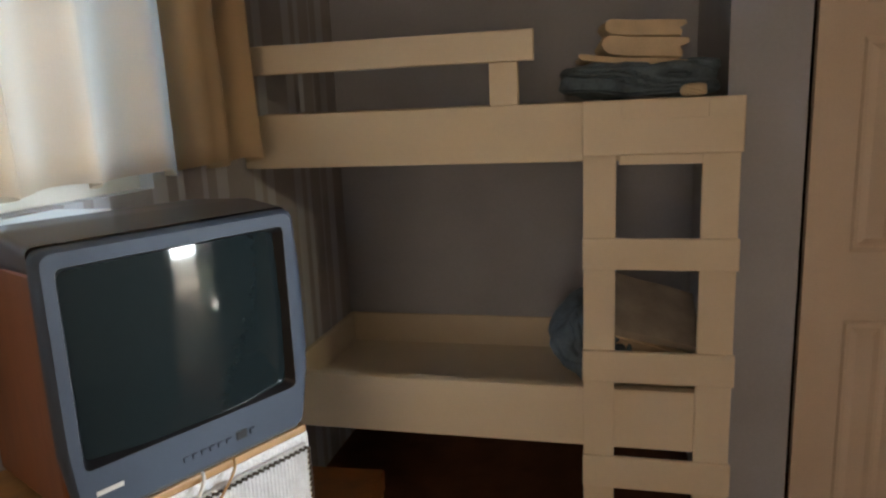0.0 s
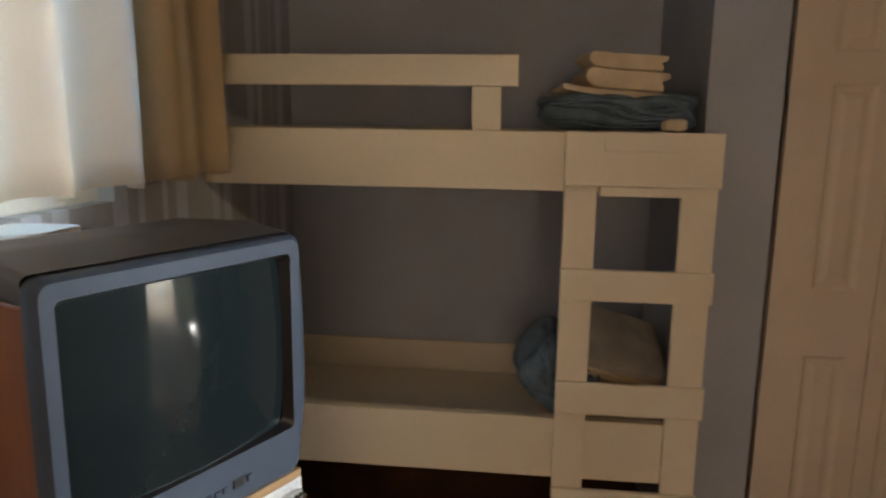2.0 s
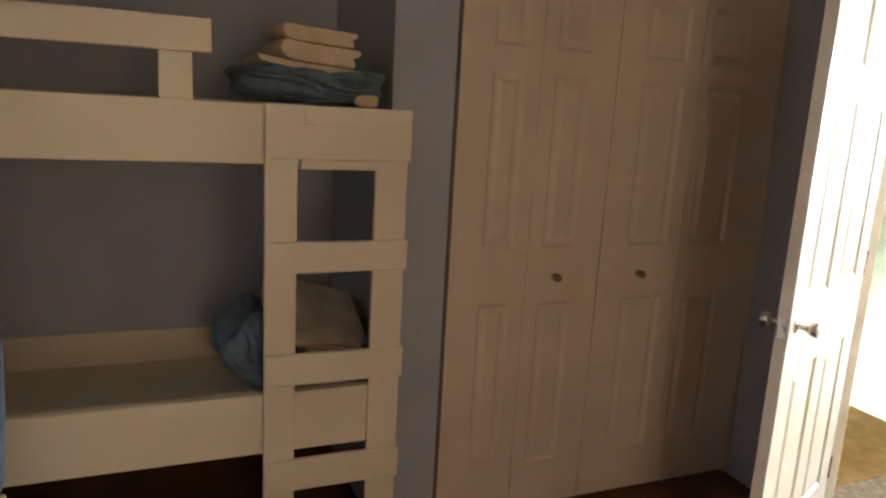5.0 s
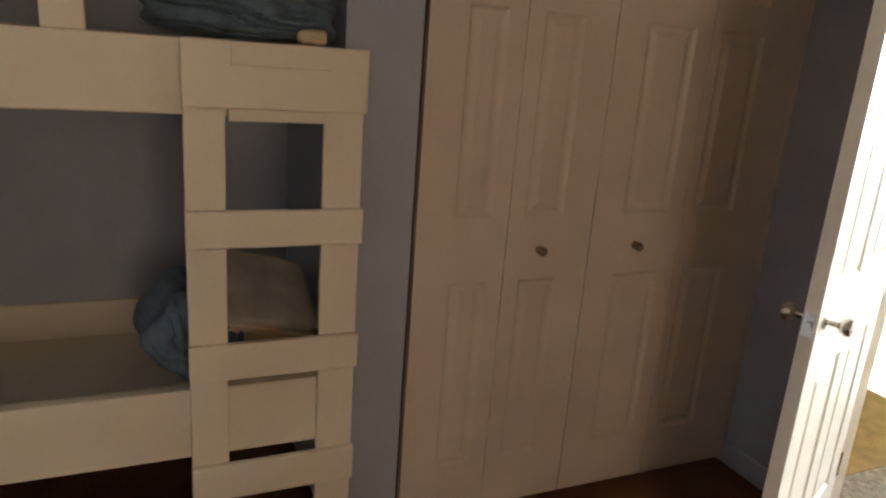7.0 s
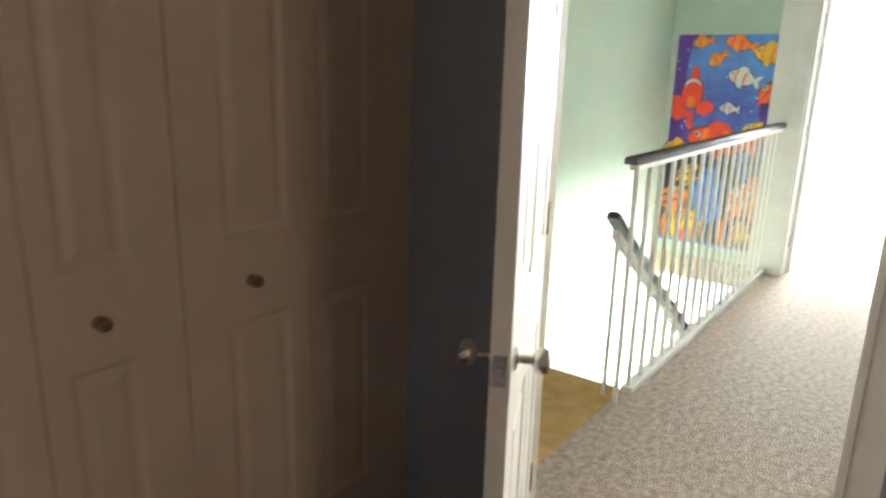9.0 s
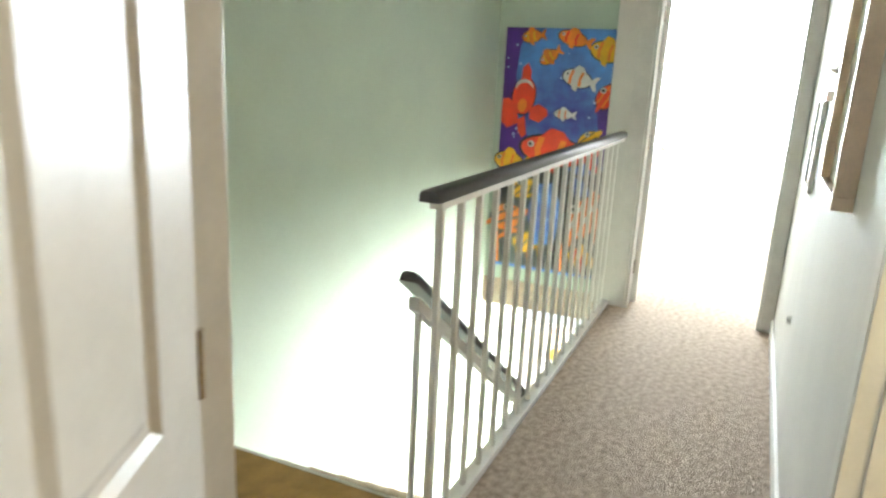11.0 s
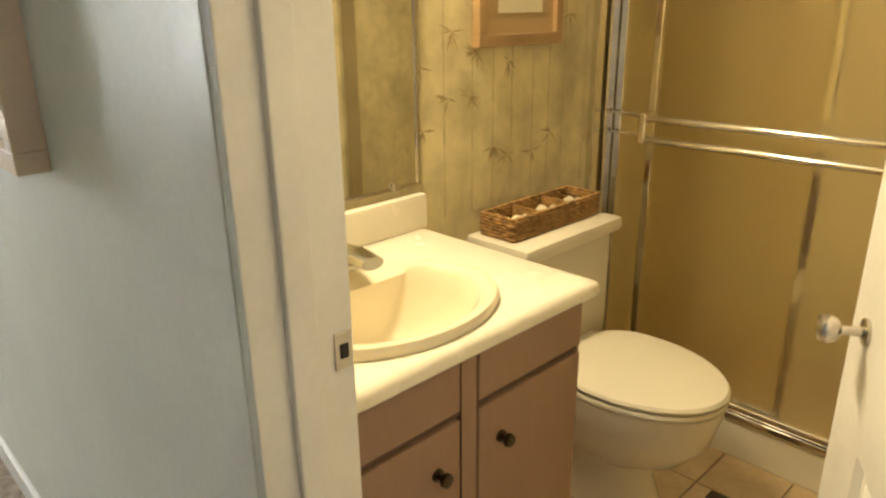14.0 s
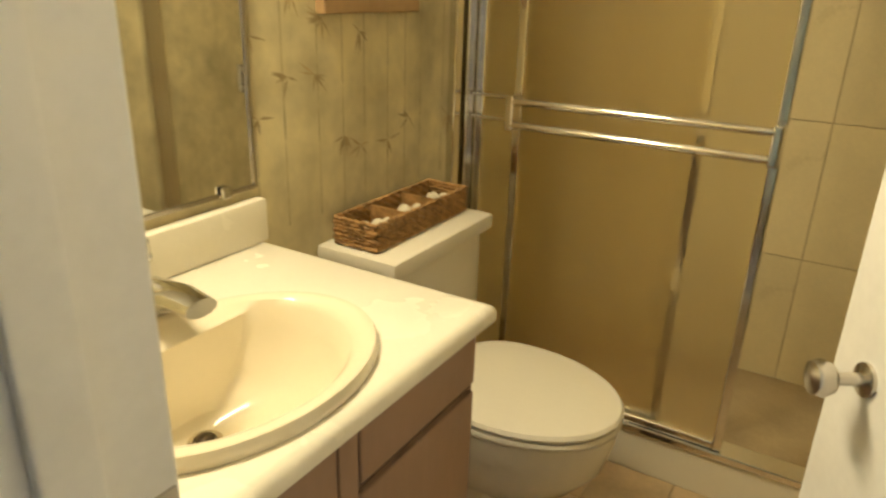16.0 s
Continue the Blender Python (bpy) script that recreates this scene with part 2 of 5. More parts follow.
def curtain_cloth():
    m = shader("cream_curtain_cloth", (0.74, 0.54, 0.31), 0.9, var=0.08, scale=5, grain=260, bump=0.25)
    nt = m.node_tree
    tr = nt.nodes.new("ShaderNodeBsdfTranslucent")
    tr.inputs[0].default_value = (0.86, 0.85, 0.82, 1)
    mix = nt.nodes.new("ShaderNodeMixShader")
    mix.inputs[0].default_value = 0.45
    nt.links.new(nt.nodes["Principled BSDF"].outputs[0], mix.inputs[1])
    nt.links.new(tr.outputs[0], mix.inputs[2])
    nt.links.new(mix.outputs[0], nt.nodes["Material Output"].inputs[0])
    return m


CURTAIN = curtain_cloth()

# ---- mesh helpers ----


def box(bm, x0, x1, y0, y1, z0, z1, bevel=0.0):
    """A box between two corners, its edges rounded by bevel."""
    m = Matrix.Translation(((x0 + x1) / 2, (y0 + y1) / 2, (z0 + z1) / 2)) @ Matrix.Diagonal((abs(x1 - x0), abs(y1 - y0), abs(z1 - z0), 1))
    made = bmesh.ops.create_cube(bm, size=1, matrix=m)["verts"]
    if bevel:
        edges = list({e for v in made for e in v.link_edges})
        bmesh.ops.bevel(bm, geom=edges, offset=bevel, segments=2, affect="EDGES", profile=0.6)
    return bm


def boxed(*dims, bevel=0.0):
    return box(bmesh.new(), *dims, bevel=bevel)


def rod(bm, a, b, r0, r1=None, n=14, caps=True):
    """A round bar from a to b."""
    a, b = Vector(a), Vector(b)
    d = b - a
    m = Matrix.Translation((a + b) / 2) @ d.to_track_quat("Z", "Y").to_matrix().to_4x4()
    bmesh.ops.create_cone(bm, cap_ends=caps, segments=n, radius1=r0, radius2=r0 if r1 is None else r1, depth=d.length, matrix=m)
    return bm


def lathe(bm, profile, n=28, m=Matrix(), sx=1.0, sy=1.0):
    """Turns (radius, height) pairs round the z axis."""
    rings = []
    for r, z in profile:
        rings.append([bm.verts.new(m @ Vector((r * sx * math.cos(2 * math.pi * k / n), r * sy * math.sin(2 * math.pi * k / n), z))) for k in range(n)])
    for a, b in zip(rings, rings[1:]):
        for k in range(n):
            bm.faces.new((a[k], a[(k + 1) % n], b[(k + 1) % n], b[k]))
    for ring, flip in ((rings[0], True), (rings[-1], False)):
        bm.faces.new(ring[::-1] if flip else ring)
    return bm


def part(name, bm, material, parent=None, label="", smooth=False, kind=""):
    """One mesh object, under a thing or a part if given."""
    me = bpy.data.meshes.new(name)
    bmesh.ops.recalc_face_normals(bm, faces=bm.faces)
    bm.to_mesh(me)
    bm.free()
    me.materials.append(material)
    if smooth:
        for p in me.polygons:
            p.use_smooth = True
        me.set_sharp_from_angle(angle=radians(40))
    ob = new(name, me)
    if parent is not None:
        ob.parent = parent
    return tagged(ob, label, kind=kind)


def thing(name, label, category, at=(0, 0, 0), rz=0.0, group="", kind=""):
    ob = new(name)
    ob.matrix_world = pose(*at, 0, 0, rz)
    return tagged(ob, label, category, group, kind)


def structure(name, bm, material, label, category):
    return tagged(part(name, bm, material), label, category, kind="structure")


# ---- bedroom shell ----
bm = boxed(-1.86, -1.74, -4.1, -1.95, 0, 2.44)
box(bm, -1.86, -1.74, -0.56, 0.90, 0, 2.44)
box(bm, -1.86, -1.74, -1.95, -0.56, 0, 1.32)
box(bm, -1.86, -1.74, -1.95, -0.56, 2.12, 2.44)
structure("wall_west", bm, STRIPES, "grey wall papered with pale upright stripes around a window", "wall")
structure("wall_alcove_back", boxed(-1.74, -0.225, 0.78, 0.90, 0, 2.44), BLUE, "dull blue-grey painted back wall of the bunk alcove", "wall")
structure("wall_alcove_side", boxed(-0.225, -0.125, 0.10, 0.90, 0, 2.44), BLUE, "blue-grey painted side wall of the bunk alcove", "wall")
bm = boxed(-0.225, -0.012, 0.0, 0.10, 0, 2.44)
box(bm, -0.012, 1.402, 0.0, 0.10, 2.05, 2.44)
structure("wall_closet", bm, BLUE, "grey-lilac painted wall around the closet opening", "wall")
# the closet's darkness is put into this wall's colour
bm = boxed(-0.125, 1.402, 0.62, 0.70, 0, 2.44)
structure("wall_closet_back", bm, CLOSETSHADE, "back wall inside the closet, coloured near-black for the missing light", "wall")
bm = boxed(1.402, 1.50, -4.1, -1.245, 0, 2.44)
box(bm, 1.402, 1.50, -0.41, 0.63, 0, 2.44)
box(bm, 1.402, 1.50, -1.245, -0.41, 2.05, 2.44)
structure("wall_east", bm, BLUE, "blue-grey painted bedroom wall with a doorway to the hall", "wall")
bm = boxed(-1.86, -1.0, -4.1, -4.0, 0, 2.44)
box(bm, -0.10, 1.402, -4.1, -4.0, 0, 2.44)
box(bm, -1.0, -0.10, -4.1, -4.0, 0, 0.78)
box(bm, -1.0, -0.10, -4.1, -4.0, 2.02, 2.44)
structure("wall_south", bm, BLUE, "unseen blue-grey painted bedroom wall with an added window opening", "wall")
structure("floor_bedroom", boxed(-1.86, 1.45, -4.1, 0.9, -0.15, 0.0), REDFLOOR, "dark red-brown bedroom carpet", "floor")
structure("ceiling_bedroom", boxed(-1.86, 1.45, -4.1, 0.9, 2.44, 2.54), CEIL, "textured white bedroom ceiling", "ceiling")
bm = boxed(1.386, 1.402, -0.344, -0.012, 0, 0.09, bevel=0.004)
box(bm, 1.386, 1.402, -4.0, -1.32, 0, 0.09, bevel=0.004)
structure("baseboard_bedroom", bm, BLUE, "painted baseboard along the bedroom wall", "baseboard")


def casing(name, bm_list, label):
    bm = bmesh.new()
    for dims in bm_list:
        box(bm, *dims, bevel=0.0025)
    return structure(name, bm, TRIM, label, "trim")


casing("trim_bedroom_door", [
    (1.378, 1.524, -0.428, -0.410, 0, 2.05), (1.378, 1.524, -1.245, -1.227, 0, 2.05), (1.378, 1.524, -1.245, -0.41, 2.032, 2.05),
    (1.384, 1.402, -0.41, -0.345, 0, 2.11), (1.384, 1.402, -1.31, -1.245, 0, 2.11), (1.384, 1.402, -1.245, -0.41, 2.05, 2.11),
    (1.50, 1.518, -0.41, -0.345, 0, 2.11), (1.50, 1.518, -1.245, -0.41, 2.05, 2.11),
], "white painted casing around the bedroom doorway")

# ---- hall shell ----
structure("wall_stair_north", boxed(1.402, 6.4, 0.63, 0.73, -2.6, 2.44), GREEN, "pale green painted stairwell wall", "wall")
structure("wall_stair_east", boxed(5.355, 5.45, -0.17, 0.63, 0.0, 2.44), GREEN, "pale green painted wall over the stair", "wall")
bm = boxed(2.223, 5.30, -1.386, -1.27, 0, 2.44)
box(bm, 1.50, 2.223, -1.386, -1.27, 2.04, 2.44)
structure("wall_hall_south", bm, WHITEWALL, "off-white painted hall wall with the bathroom doorway", "wall")
bm = boxed(5.20, 5.355, -0.40, -0.17, 0, 2.44)
box(bm, 5.20, 5.30, -1.27, -1.20, 0, 2.44)
box(bm, 5.20, 5.30, -1.20, -0.40, 2.05, 2.44)
structure("wall_hall_end", bm, WHITEWALL, "cream painted wall around the door at the hall's end", "wall")
bm = boxed(1.45, 5.25, -1.33, -0.25, -0.2, 0.0)
structure("floor_hall", bm, CARPET, "grey-beige cut pile carpet of the hall", "floor")
structure("floor_landing", boxed(1.45, 2.668, -0.25, 0.63, -0.2, 0.002), LANDING, "tan low-pile carpet of the landing above the stairs", "floor")
bm = boxed(5.25, 8.8, -3.2, -0.25, -0.2, 0.0)
box(bm, 5.36, 8.8, -0.25, 1.6, -0.2, 0.0)
structure("floor_far", bm, CARPET, "grey-beige carpet of the far room", "floor")
structure("ceiling_hall", boxed(1.45, 5.40, -1.33, 0.73, 2.44, 2.54), CEIL, "textured white hall ceiling", "ceiling")
casing("trim_hall_end", [
    (5.182, 5.20, -0.40, -0.30, 0, 2.12), (5.182, 5.20, -1.265, -1.20, 0, 2.12), (5.182, 5.20, -1.20, -0.40, 2.05, 2.12),
    (5.19, 5.32, -0.418, -0.40, 0, 2.05), (5.19, 5.32, -1.20, -1.182, 0, 2.05),
], "white painted casing of the door at the hall's end")
casing("trim_bathroom_door", [
    (2.2205, 2.278, -1.27, -1.2575, 0, 2.10), (1.525, 2.2205, -1.27, -1.257, 2.04, 2.10),
    (2.205, 2.223, -1.386, -1.259, 0, 2.04), (1.50, 1.518, -1.390, -1.258, 0, 2.04), (1.518, 2.205, -1.386, -1.258, 2.022, 2.04),
    (2.195, 2.205, -1.335, -1.30, 0, 2.022),
], "white painted casing of the bathroom doorway")
bm = boxed(2.279, 5.18, -1.27, -1.256, 0, 0.085, bevel=0.004)
structure("baseboard_hall", bm, WHITEWALL, "off-white baseboard along the hall wall", "baseboard")

# far room
bm = boxed(8.7, 8.8, -3.2, -1.2, 0, 2.44)
box(bm, 8.7, 8.8, 0.05, 1.6, 0, 2.44)
box(bm, 8.7, 8.8, -1.2, 0.05, 0, 0.62)
box(bm, 8.7, 8.8, -1.2, 0.05, 2.2, 2.44)
structure("wall_far_east", bm, WHITEWALL, "white wall of the far room with a wide window", "wall")
structure("wall_far_south", boxed(5.2, 8.8, -3.3, -3.2, 0, 2.44), WHITEWALL, "white side wall of the far room", "wall")
bm = boxed(5.45, 6.0, 1.6, 1.7, 0, 2.44)
box(bm, 8.2, 8.8, 1.6, 1.7, 0, 2.44)
box(bm, 6.0, 8.2, 1.6, 1.7, 0, 0.6)
box(bm, 6.0, 8.2, 1.6, 1.7, 2.1, 2.44)
structure("wall_far_north", bm, WHITEWALL, "white side wall of the far room", "wall")
bm = boxed(5.2, 5.30, -3.2, -1.27, 0, 2.44)
box(bm, 5.355, 5.45, 0.63, 1.7, 0, 2.44)
structure("wall_far_west", bm, WHITEWALL, "white inner wall of the far room", "wall")
structure("ceiling_far", boxed(5.2, 8.8, -3.3, 1.7, 2.44, 2.54), CEIL, "white ceiling of the far room", "ceiling")

# lower floor
structure("floor_lower", boxed(2.0, 8.2, -1.5, 1.9, -2.75, -2.6), CARPET, "pale carpet of the lower floor", "floor")
bm = boxed(8.1, 8.2, -1.5, -0.65, -2.6, -0.2)
box(bm, 8.1, 8.2, 1.25, 1.9, -2.6, -0.2)
box(bm, 8.1, 8.2, -0.65, 1.25, -2.6, -1.35)
box(bm, 8.1, 8.2, -0.65, 1.25, -0.35, -0.2)
structure("wall_lower_east", bm, WHITEWALL, "white wall of the lower floor with a big window", "wall")
bm = boxed(2.0, 5.3, -1.5, -1.4, -2.6, -0.2)
box(bm, 7.3, 8.2, -1.5, -1.4, -2.6, -0.2)
box(bm, 5.3, 7.3, -1.5, -1.4, -2.6, -1.95)
box(bm, 5.3, 7.3, -1.5, -1.4, -0.45, -0.2)
structure("wall_lower_south", bm, WHITEWALL, "white wall of the lower floor", "wall")
structure("wall_lower_north", boxed(6.4, 8.2, 1.8, 1.9, -2.6, -0.2), WHITEWALL, "white wall of the lower floor", "wall")
structure("wall_lower_west", boxed(2.0, 2.1, -1.4, 0.63, -2.6, -0.2), WHITEWALL, "white wall under the landing", "wall")

# ---- windows ----


def window(name, axis, pos, a0, a1, z0, z1, label):
    """A framed window in a wall across the given axis."""
    w = thing(name, label, "window", kind="structure")

    def bx(u0, u1, v0, v1, d0, d1):
        return boxed(pos + d0, pos + d1, u0, u1, v0, v1, bevel=0.004) if axis == "x" else boxed(u0, u1, pos + d0, pos + d1, v0, v1, bevel=0.004)

    f = 0.05
    for dims in ((a0, a1, z0, z0 + f), (a0, a1, z1 - f, z1), (a0, a0 + f, z0 + f, z1 - f), (a1 - f, a1, z0 + f, z1 - f), ((a0 + a1) / 2 - 0.02, (a0 + a1) / 2 + 0.02, z0 + f, z1 - f)):
        part("window_frame", bx(*dims, -0.03, 0.03), TRIM, w)
    for u0, u1 in ((a0 + f, (a0 + a1) / 2 - 0.02), ((a0 + a1) / 2 + 0.02, a1 - f)):
        p = part("pane", bx(u0, u1, z0 + f, z1 - f, -0.003, 0.003), CLEAR, w)
        p.visible_shadow = False
    return w


window("window_1", "x", -1.81, -1.95, -0.56, 1.32, 2.12, "white framed bedroom window behind the curtain")
# window_2 is an added opening for the warm fill lamp, never in view
window("window_2", "y", -4.05, -1.0, -0.10, 0.78, 2.02, "white framed window added in the bedroom's unseen back wall")
window("window_3", "x", 8.75, -1.2, 0.05, 0.62, 2.2, "wide bright window of the far room")
# window_5 is unseen, added as an opening for the far room's fill
window("window_5", "y", 1.65, 6.0, 8.2, 0.6, 2.1, "unseen side window added to brighten the far room")
# window_6 is made up to hold the lower floor's extra fill lamp
window("window_6", "y", -1.45, 5.3, 7.3, -1.95, -0.45, "unseen side window added to brighten the lower floor")
window("window_4", "x", 8.15, -0.65, 1.25, -1.35, -0.35, "wide bright window of the lower floor")
structure("sill_bedroom", boxed(-1.745, -1.60, -2.05, -0.90, 1.27, 1.315, bevel=0.006), TRIM, "white painted window ledge under the curtain", "sill")

DAYSKY = bpy.data.materials.new("bright_hazy_sky")
DAYSKY.use_nodes = True
glow = DAYSKY.node_tree.nodes.new("ShaderNodeEmission")
glow.inputs[0].default_value, glow.inputs[1].default_value = (0.92, 0.96, 1.0, 1), 5.0
DAYSKY.node_tree.links.new(glow.outputs[0], DAYSKY.node_tree.nodes["Material Output"].inputs[0])
BLUESKY = DAYSKY.copy()
BLUESKY.name = "shaded_blue_sky"
cool = BLUESKY.node_tree.nodes["Emission"]
cool.inputs[0].default_value, cool.inputs[1].default_value = (0.50, 0.76, 1.0, 1), 3.4
for dims, haze in (((9.6, 9.62, -6, 4, -4, 5), DAYSKY), ((4.5, 9.5, -4.6, -4.58, -4, 0), DAYSKY), ((4.5, 9.5, 3.2, 3.22, -1, 4), DAYSKY), ((-3.0, -2.98, -4, 2, -1, 5), BLUESKY)):
    structure("backdrop", boxed(*dims), haze, "bright hazy daylight outside the windows", "sky")

# ---- bedroom curtain ----


def curtain():
    cur = thing("curtain", "cream cloth curtain with deep folds, its hem above the ledge", "curtain")
    bm = bmesh.new()
    n, rows = 220, 14
    grid = []
    for j in range(rows + 1):
        line = []
        for i in range(n + 1):
            u = i / n
            y = -0.22 - 1.9 * u
            v = j / rows
            ph = 2 * math.pi * (y * 5.3 + 0.45 * math.sin(y * 4.1))
            fold = 0.052 * math.sin(ph) + 0.016 * math.sin(2.3 * ph + 1)
            x = -1.645 + fold * (1.0 - 0.45 * v) + 0.004 * noise.noise((y * 6, v * 3, 1))
            z = 1.365 + 0.012 * math.sin(ph + 0.6) + v * 0.95
            line.append(bm.verts.new((x, y, z)))
        grid.append(line)
    for a, b in zip(grid, grid[1:]):
        for i in range(n):
            bm.faces.new((a[i], a[i + 1], b[i + 1], b[i]))
    c = part("cloth", bm, CURTAIN, cur, smooth=True)
    mod = c.modifiers.new("thickness", "SOLIDIFY")
    mod.thickness = 0.003
    part("rod", rod(bmesh.new(), (-1.655, -0.08, 2.33), (-1.655, -2.2, 2.33), 0.012), NICKEL, cur)
    for y in (-0.1, -1.1, -2.15):
        part("bracket", rod(bmesh.new(), (-1.74, y, 2.33), (-1.645, y, 2.33), 0.006), NICKEL, cur)


curtain()

# ---- bunk bed ----


def bunk():
    bed = thing("bunk_bed", "cream painted wooden bunk bed built into an alcove, with a ladder", "bunk bed")
    part("upper_rail", boxed(-1.735, -0.199, -0.075, -0.035, 1.325, 1.498, bevel=0.004), CREAM, bed)
    part("guard_rail", boxed(-1.735, -0.773, -0.098, -0.072, 1.624, 1.713, bevel=0.004), CREAM, bed)
    part("guard_post", boxed(-0.909, -0.822, -0.0745, -0.045, 1.498, 1.70, bevel=0.004), CREAM, bed)
    part("guard_post", boxed(-1.735, -1.70, -0.0715, -0.045, 1.498, 1.70, bevel=0.004), CREAM, bed)
    part("lower_rail", boxed(-1.735, -0.199, -0.075, -0.035, 0.415, 0.612, bevel=0.004), CREAM, bed)
    part("upper_platform", boxed(-1.735, -0.23, -0.034, 0.775, 1.36, 1.40), CREAM, bed)
    part("lower_platform", boxed(-1.735, -0.23, -0.034, 0.755, 0.425, 0.448), CREAM, bed)
    part("back_board", boxed(-1.735, -0.23, 0.756, 0.777, 0.425, 0.578, bevel=0.003), CREAM, bed)
    part("end_board", boxed(-1.735, -1.715, -0.034, 0.755, 0.4485, 0.578, bevel=0.003), CREAM, bed)
    part("end_board", boxed(-0.25, -0.23, -0.034, 0.755, 0.4485, 0.578, bevel=0.003), CREAM, bed)
    for x0, x1 in ((-0.632, -0.537), (-0.300, -0.198)):
        part("ladder_post", boxed(x0, x1, -0.098, -0.0755, 0.0, 1.497, bevel=0.004), CREAM, bed)
    for z0, z1 in ((1.345, 1.50), (1.005, 1.100), (0.650, 0.750), (0.295, 0.400)):
        part("rung", boxed(-0.634, -0.194, -0.118, -0.0985, z0, z1, bevel=0.005), CREAM, bed)
    part("filler_board", boxed(-0.530, -0.300, -0.105, -0.0985 + 0.02, 1.315, 1.344, bevel=0.003), CREAM, bed)
    part("top_batten", boxed(-0.525, -0.29, -0.126, -0.1185, 1.445, 1.499, bevel=0.002), CREAM, bed)


bunk()


def mattress(z, label):
    mt = thing("mattress", label, "mattress", (0, 0, z))
    part("ticking", boxed(-1.72, -0.25, -0.02, 0.765, 0, 0.10, bevel=0.03), MATTRESS, mt, smooth=True)
    corners = [(-1.71, -0.012), (-0.26, -0.012), (-0.26, 0.757), (-1.71, 0.757)]
    for zz in (0.012, 0.088):
        bm = bmesh.new()
        for a, b in zip(corners, corners[1:] + corners[:1]):
            rod(bm, (*a, zz), (*b, zz), 0.006, n=8)
        part("piping", bm, SHEET, mt)
    return mt


mattress(1.402, "bare tan mattress on the upper bunk")


def wrinkled(name, cx, cy, z, sx, sy, sz, material, label, category, seed, rz=0.0, tilt=(0.0, 0.0), parent=None, folds=3.0, rough=1.0):
    """A loosely folded cloth: a rounded slab with long wandering creases and soft lumps."""
    bm = bmesh.new()
    bmesh.ops.create_cube(bm, size=1)
    bmesh.ops.subdivide_edges(bm, edges=bm.edges, cuts=27, use_grid_fill=True)
    for v in bm.verts:
        q = v.co * 2
        top = max(abs(q.x), abs(q.y), abs(q.z))
        ln = (q.x ** 4 + q.y ** 4 + q.z ** 4) ** 0.25
        q = q / max(ln, 1e-5) * top
        lump = noise.noise(Vector((q.x * 1.7 + seed, q.y * 1.7, q.z)))
        wander = 0.7 * noise.noise(Vector((q.x * 1.2, q.y * 1.2, seed + q.z)))
        crease = abs(math.sin(folds * (0.5 * q.x + 0.8 * q.z + wander + 0.25 * q.y) * math.pi))
        crease = 1 - (1 - crease) ** 3
        fine = noise.noise(Vector((q.x * 7 + seed, q.y * 7, q.z * 7)))
        k = 1 + rough * (0.16 * lump + 0.13 * (crease - 0.75) + 0.03 * fine)
        v.co = Vector((q.x * sx / 2 * (1 + rough * 0.10 * lump), q.y * sy / 2 * (1 + rough * 0.10 * (crease - 0.7)), q.z * sz / 2 * k))
    low = min(v.co.z for v in bm.verts)
    for v in bm.verts:
        v.co.z -= low
    ob = part(name, bm, material, parent, smooth=True)
    ob.matrix_world = pose(cx, cy, z, tilt[0], tilt[1], rz)
    return tagged(ob, label, category) if parent is None else ob


def folded_layer(bm, w, d, z, thick, seed, lean):
    """One folded sheet: two plies joined by a round fold on the side towards -x, their edges lying open on the other."""
    n, m = 26, 14
    prof = []
    r = thick / 2
    for k in range(n + 1):
        u = k / n
        if u < 0.4:
            prof.append((w / 2 - (w - r) * u / 0.4, thick))
        elif u < 0.6:
            a = math.pi / 2 + math.pi * (u - 0.4) / 0.2
            prof.append((-w / 2 + r + r * math.cos(a), r + r * math.sin(a)))
        else:
            prof.append((-w / 2 + r + (w - r - lean) * (u - 0.6) / 0.4, 0.0))
    prof += [(w / 2 - lean + 0.003, r * 0.5), (w / 2 - lean - 0.004, r), (w / 2 + 0.002, r * 1.5)]
    rows = []
    for j in range(m + 1):
        y = -d / 2 + d * j / m
        squeeze = 1 - 0.16 * (abs(2 * j / m - 1) ** 6)
        row = []
        for x, zz in prof:
            p = Vector((x, y, 0))
            row.append(bm.verts.new((x + 0.008 * noise.noise(p * 7 + Vector((seed, 0, zz * 20))), y + 0.007 * noise.noise(p * 9 + Vector((0, seed, 3))),
                                     z + (zz - r) * squeeze + r + 0.007 * noise.noise(p * 6 + Vector((seed, seed, 0))) - 0.22 * max(0.0, x) ** 2)))
        rows.append(row)
    for a, b in zip(rows, rows[1:]):
        for k in range(len(prof)):
            j = (k + 1) % len(prof)
            bm.faces.new((a[k], a[j], b[j], b[k]))
    bm.faces.new(rows[0])
    bm.faces.new(rows[-1][::-1])
    return bm


def folded_pile(name, at, layers, label, category, rz=0.0, tilt=(0.0, 0.0), top=None):
    """Folded sheets one on another; each layer is (width, depth, thickness, shift)."""
    ob = thing(name, label, category)
    ob.matrix_world = pose(*at, tilt[0], tilt[1], rz)
    z = 0.0
    for k, (w, d, h, dx) in enumerate(layers):
        bm = folded_layer(bmesh.new(), w, d, z, h, 3.1 * k + at[2], 0.012 + 0.008 * (k % 2))
        bmesh.ops.translate(bm, verts=bm.verts, vec=(dx, 0, 0))
        part("fold", bm, top if top and k == len(layers) - 1 else SHEET, ob, smooth=True)
        z += h * 0.97
    return ob


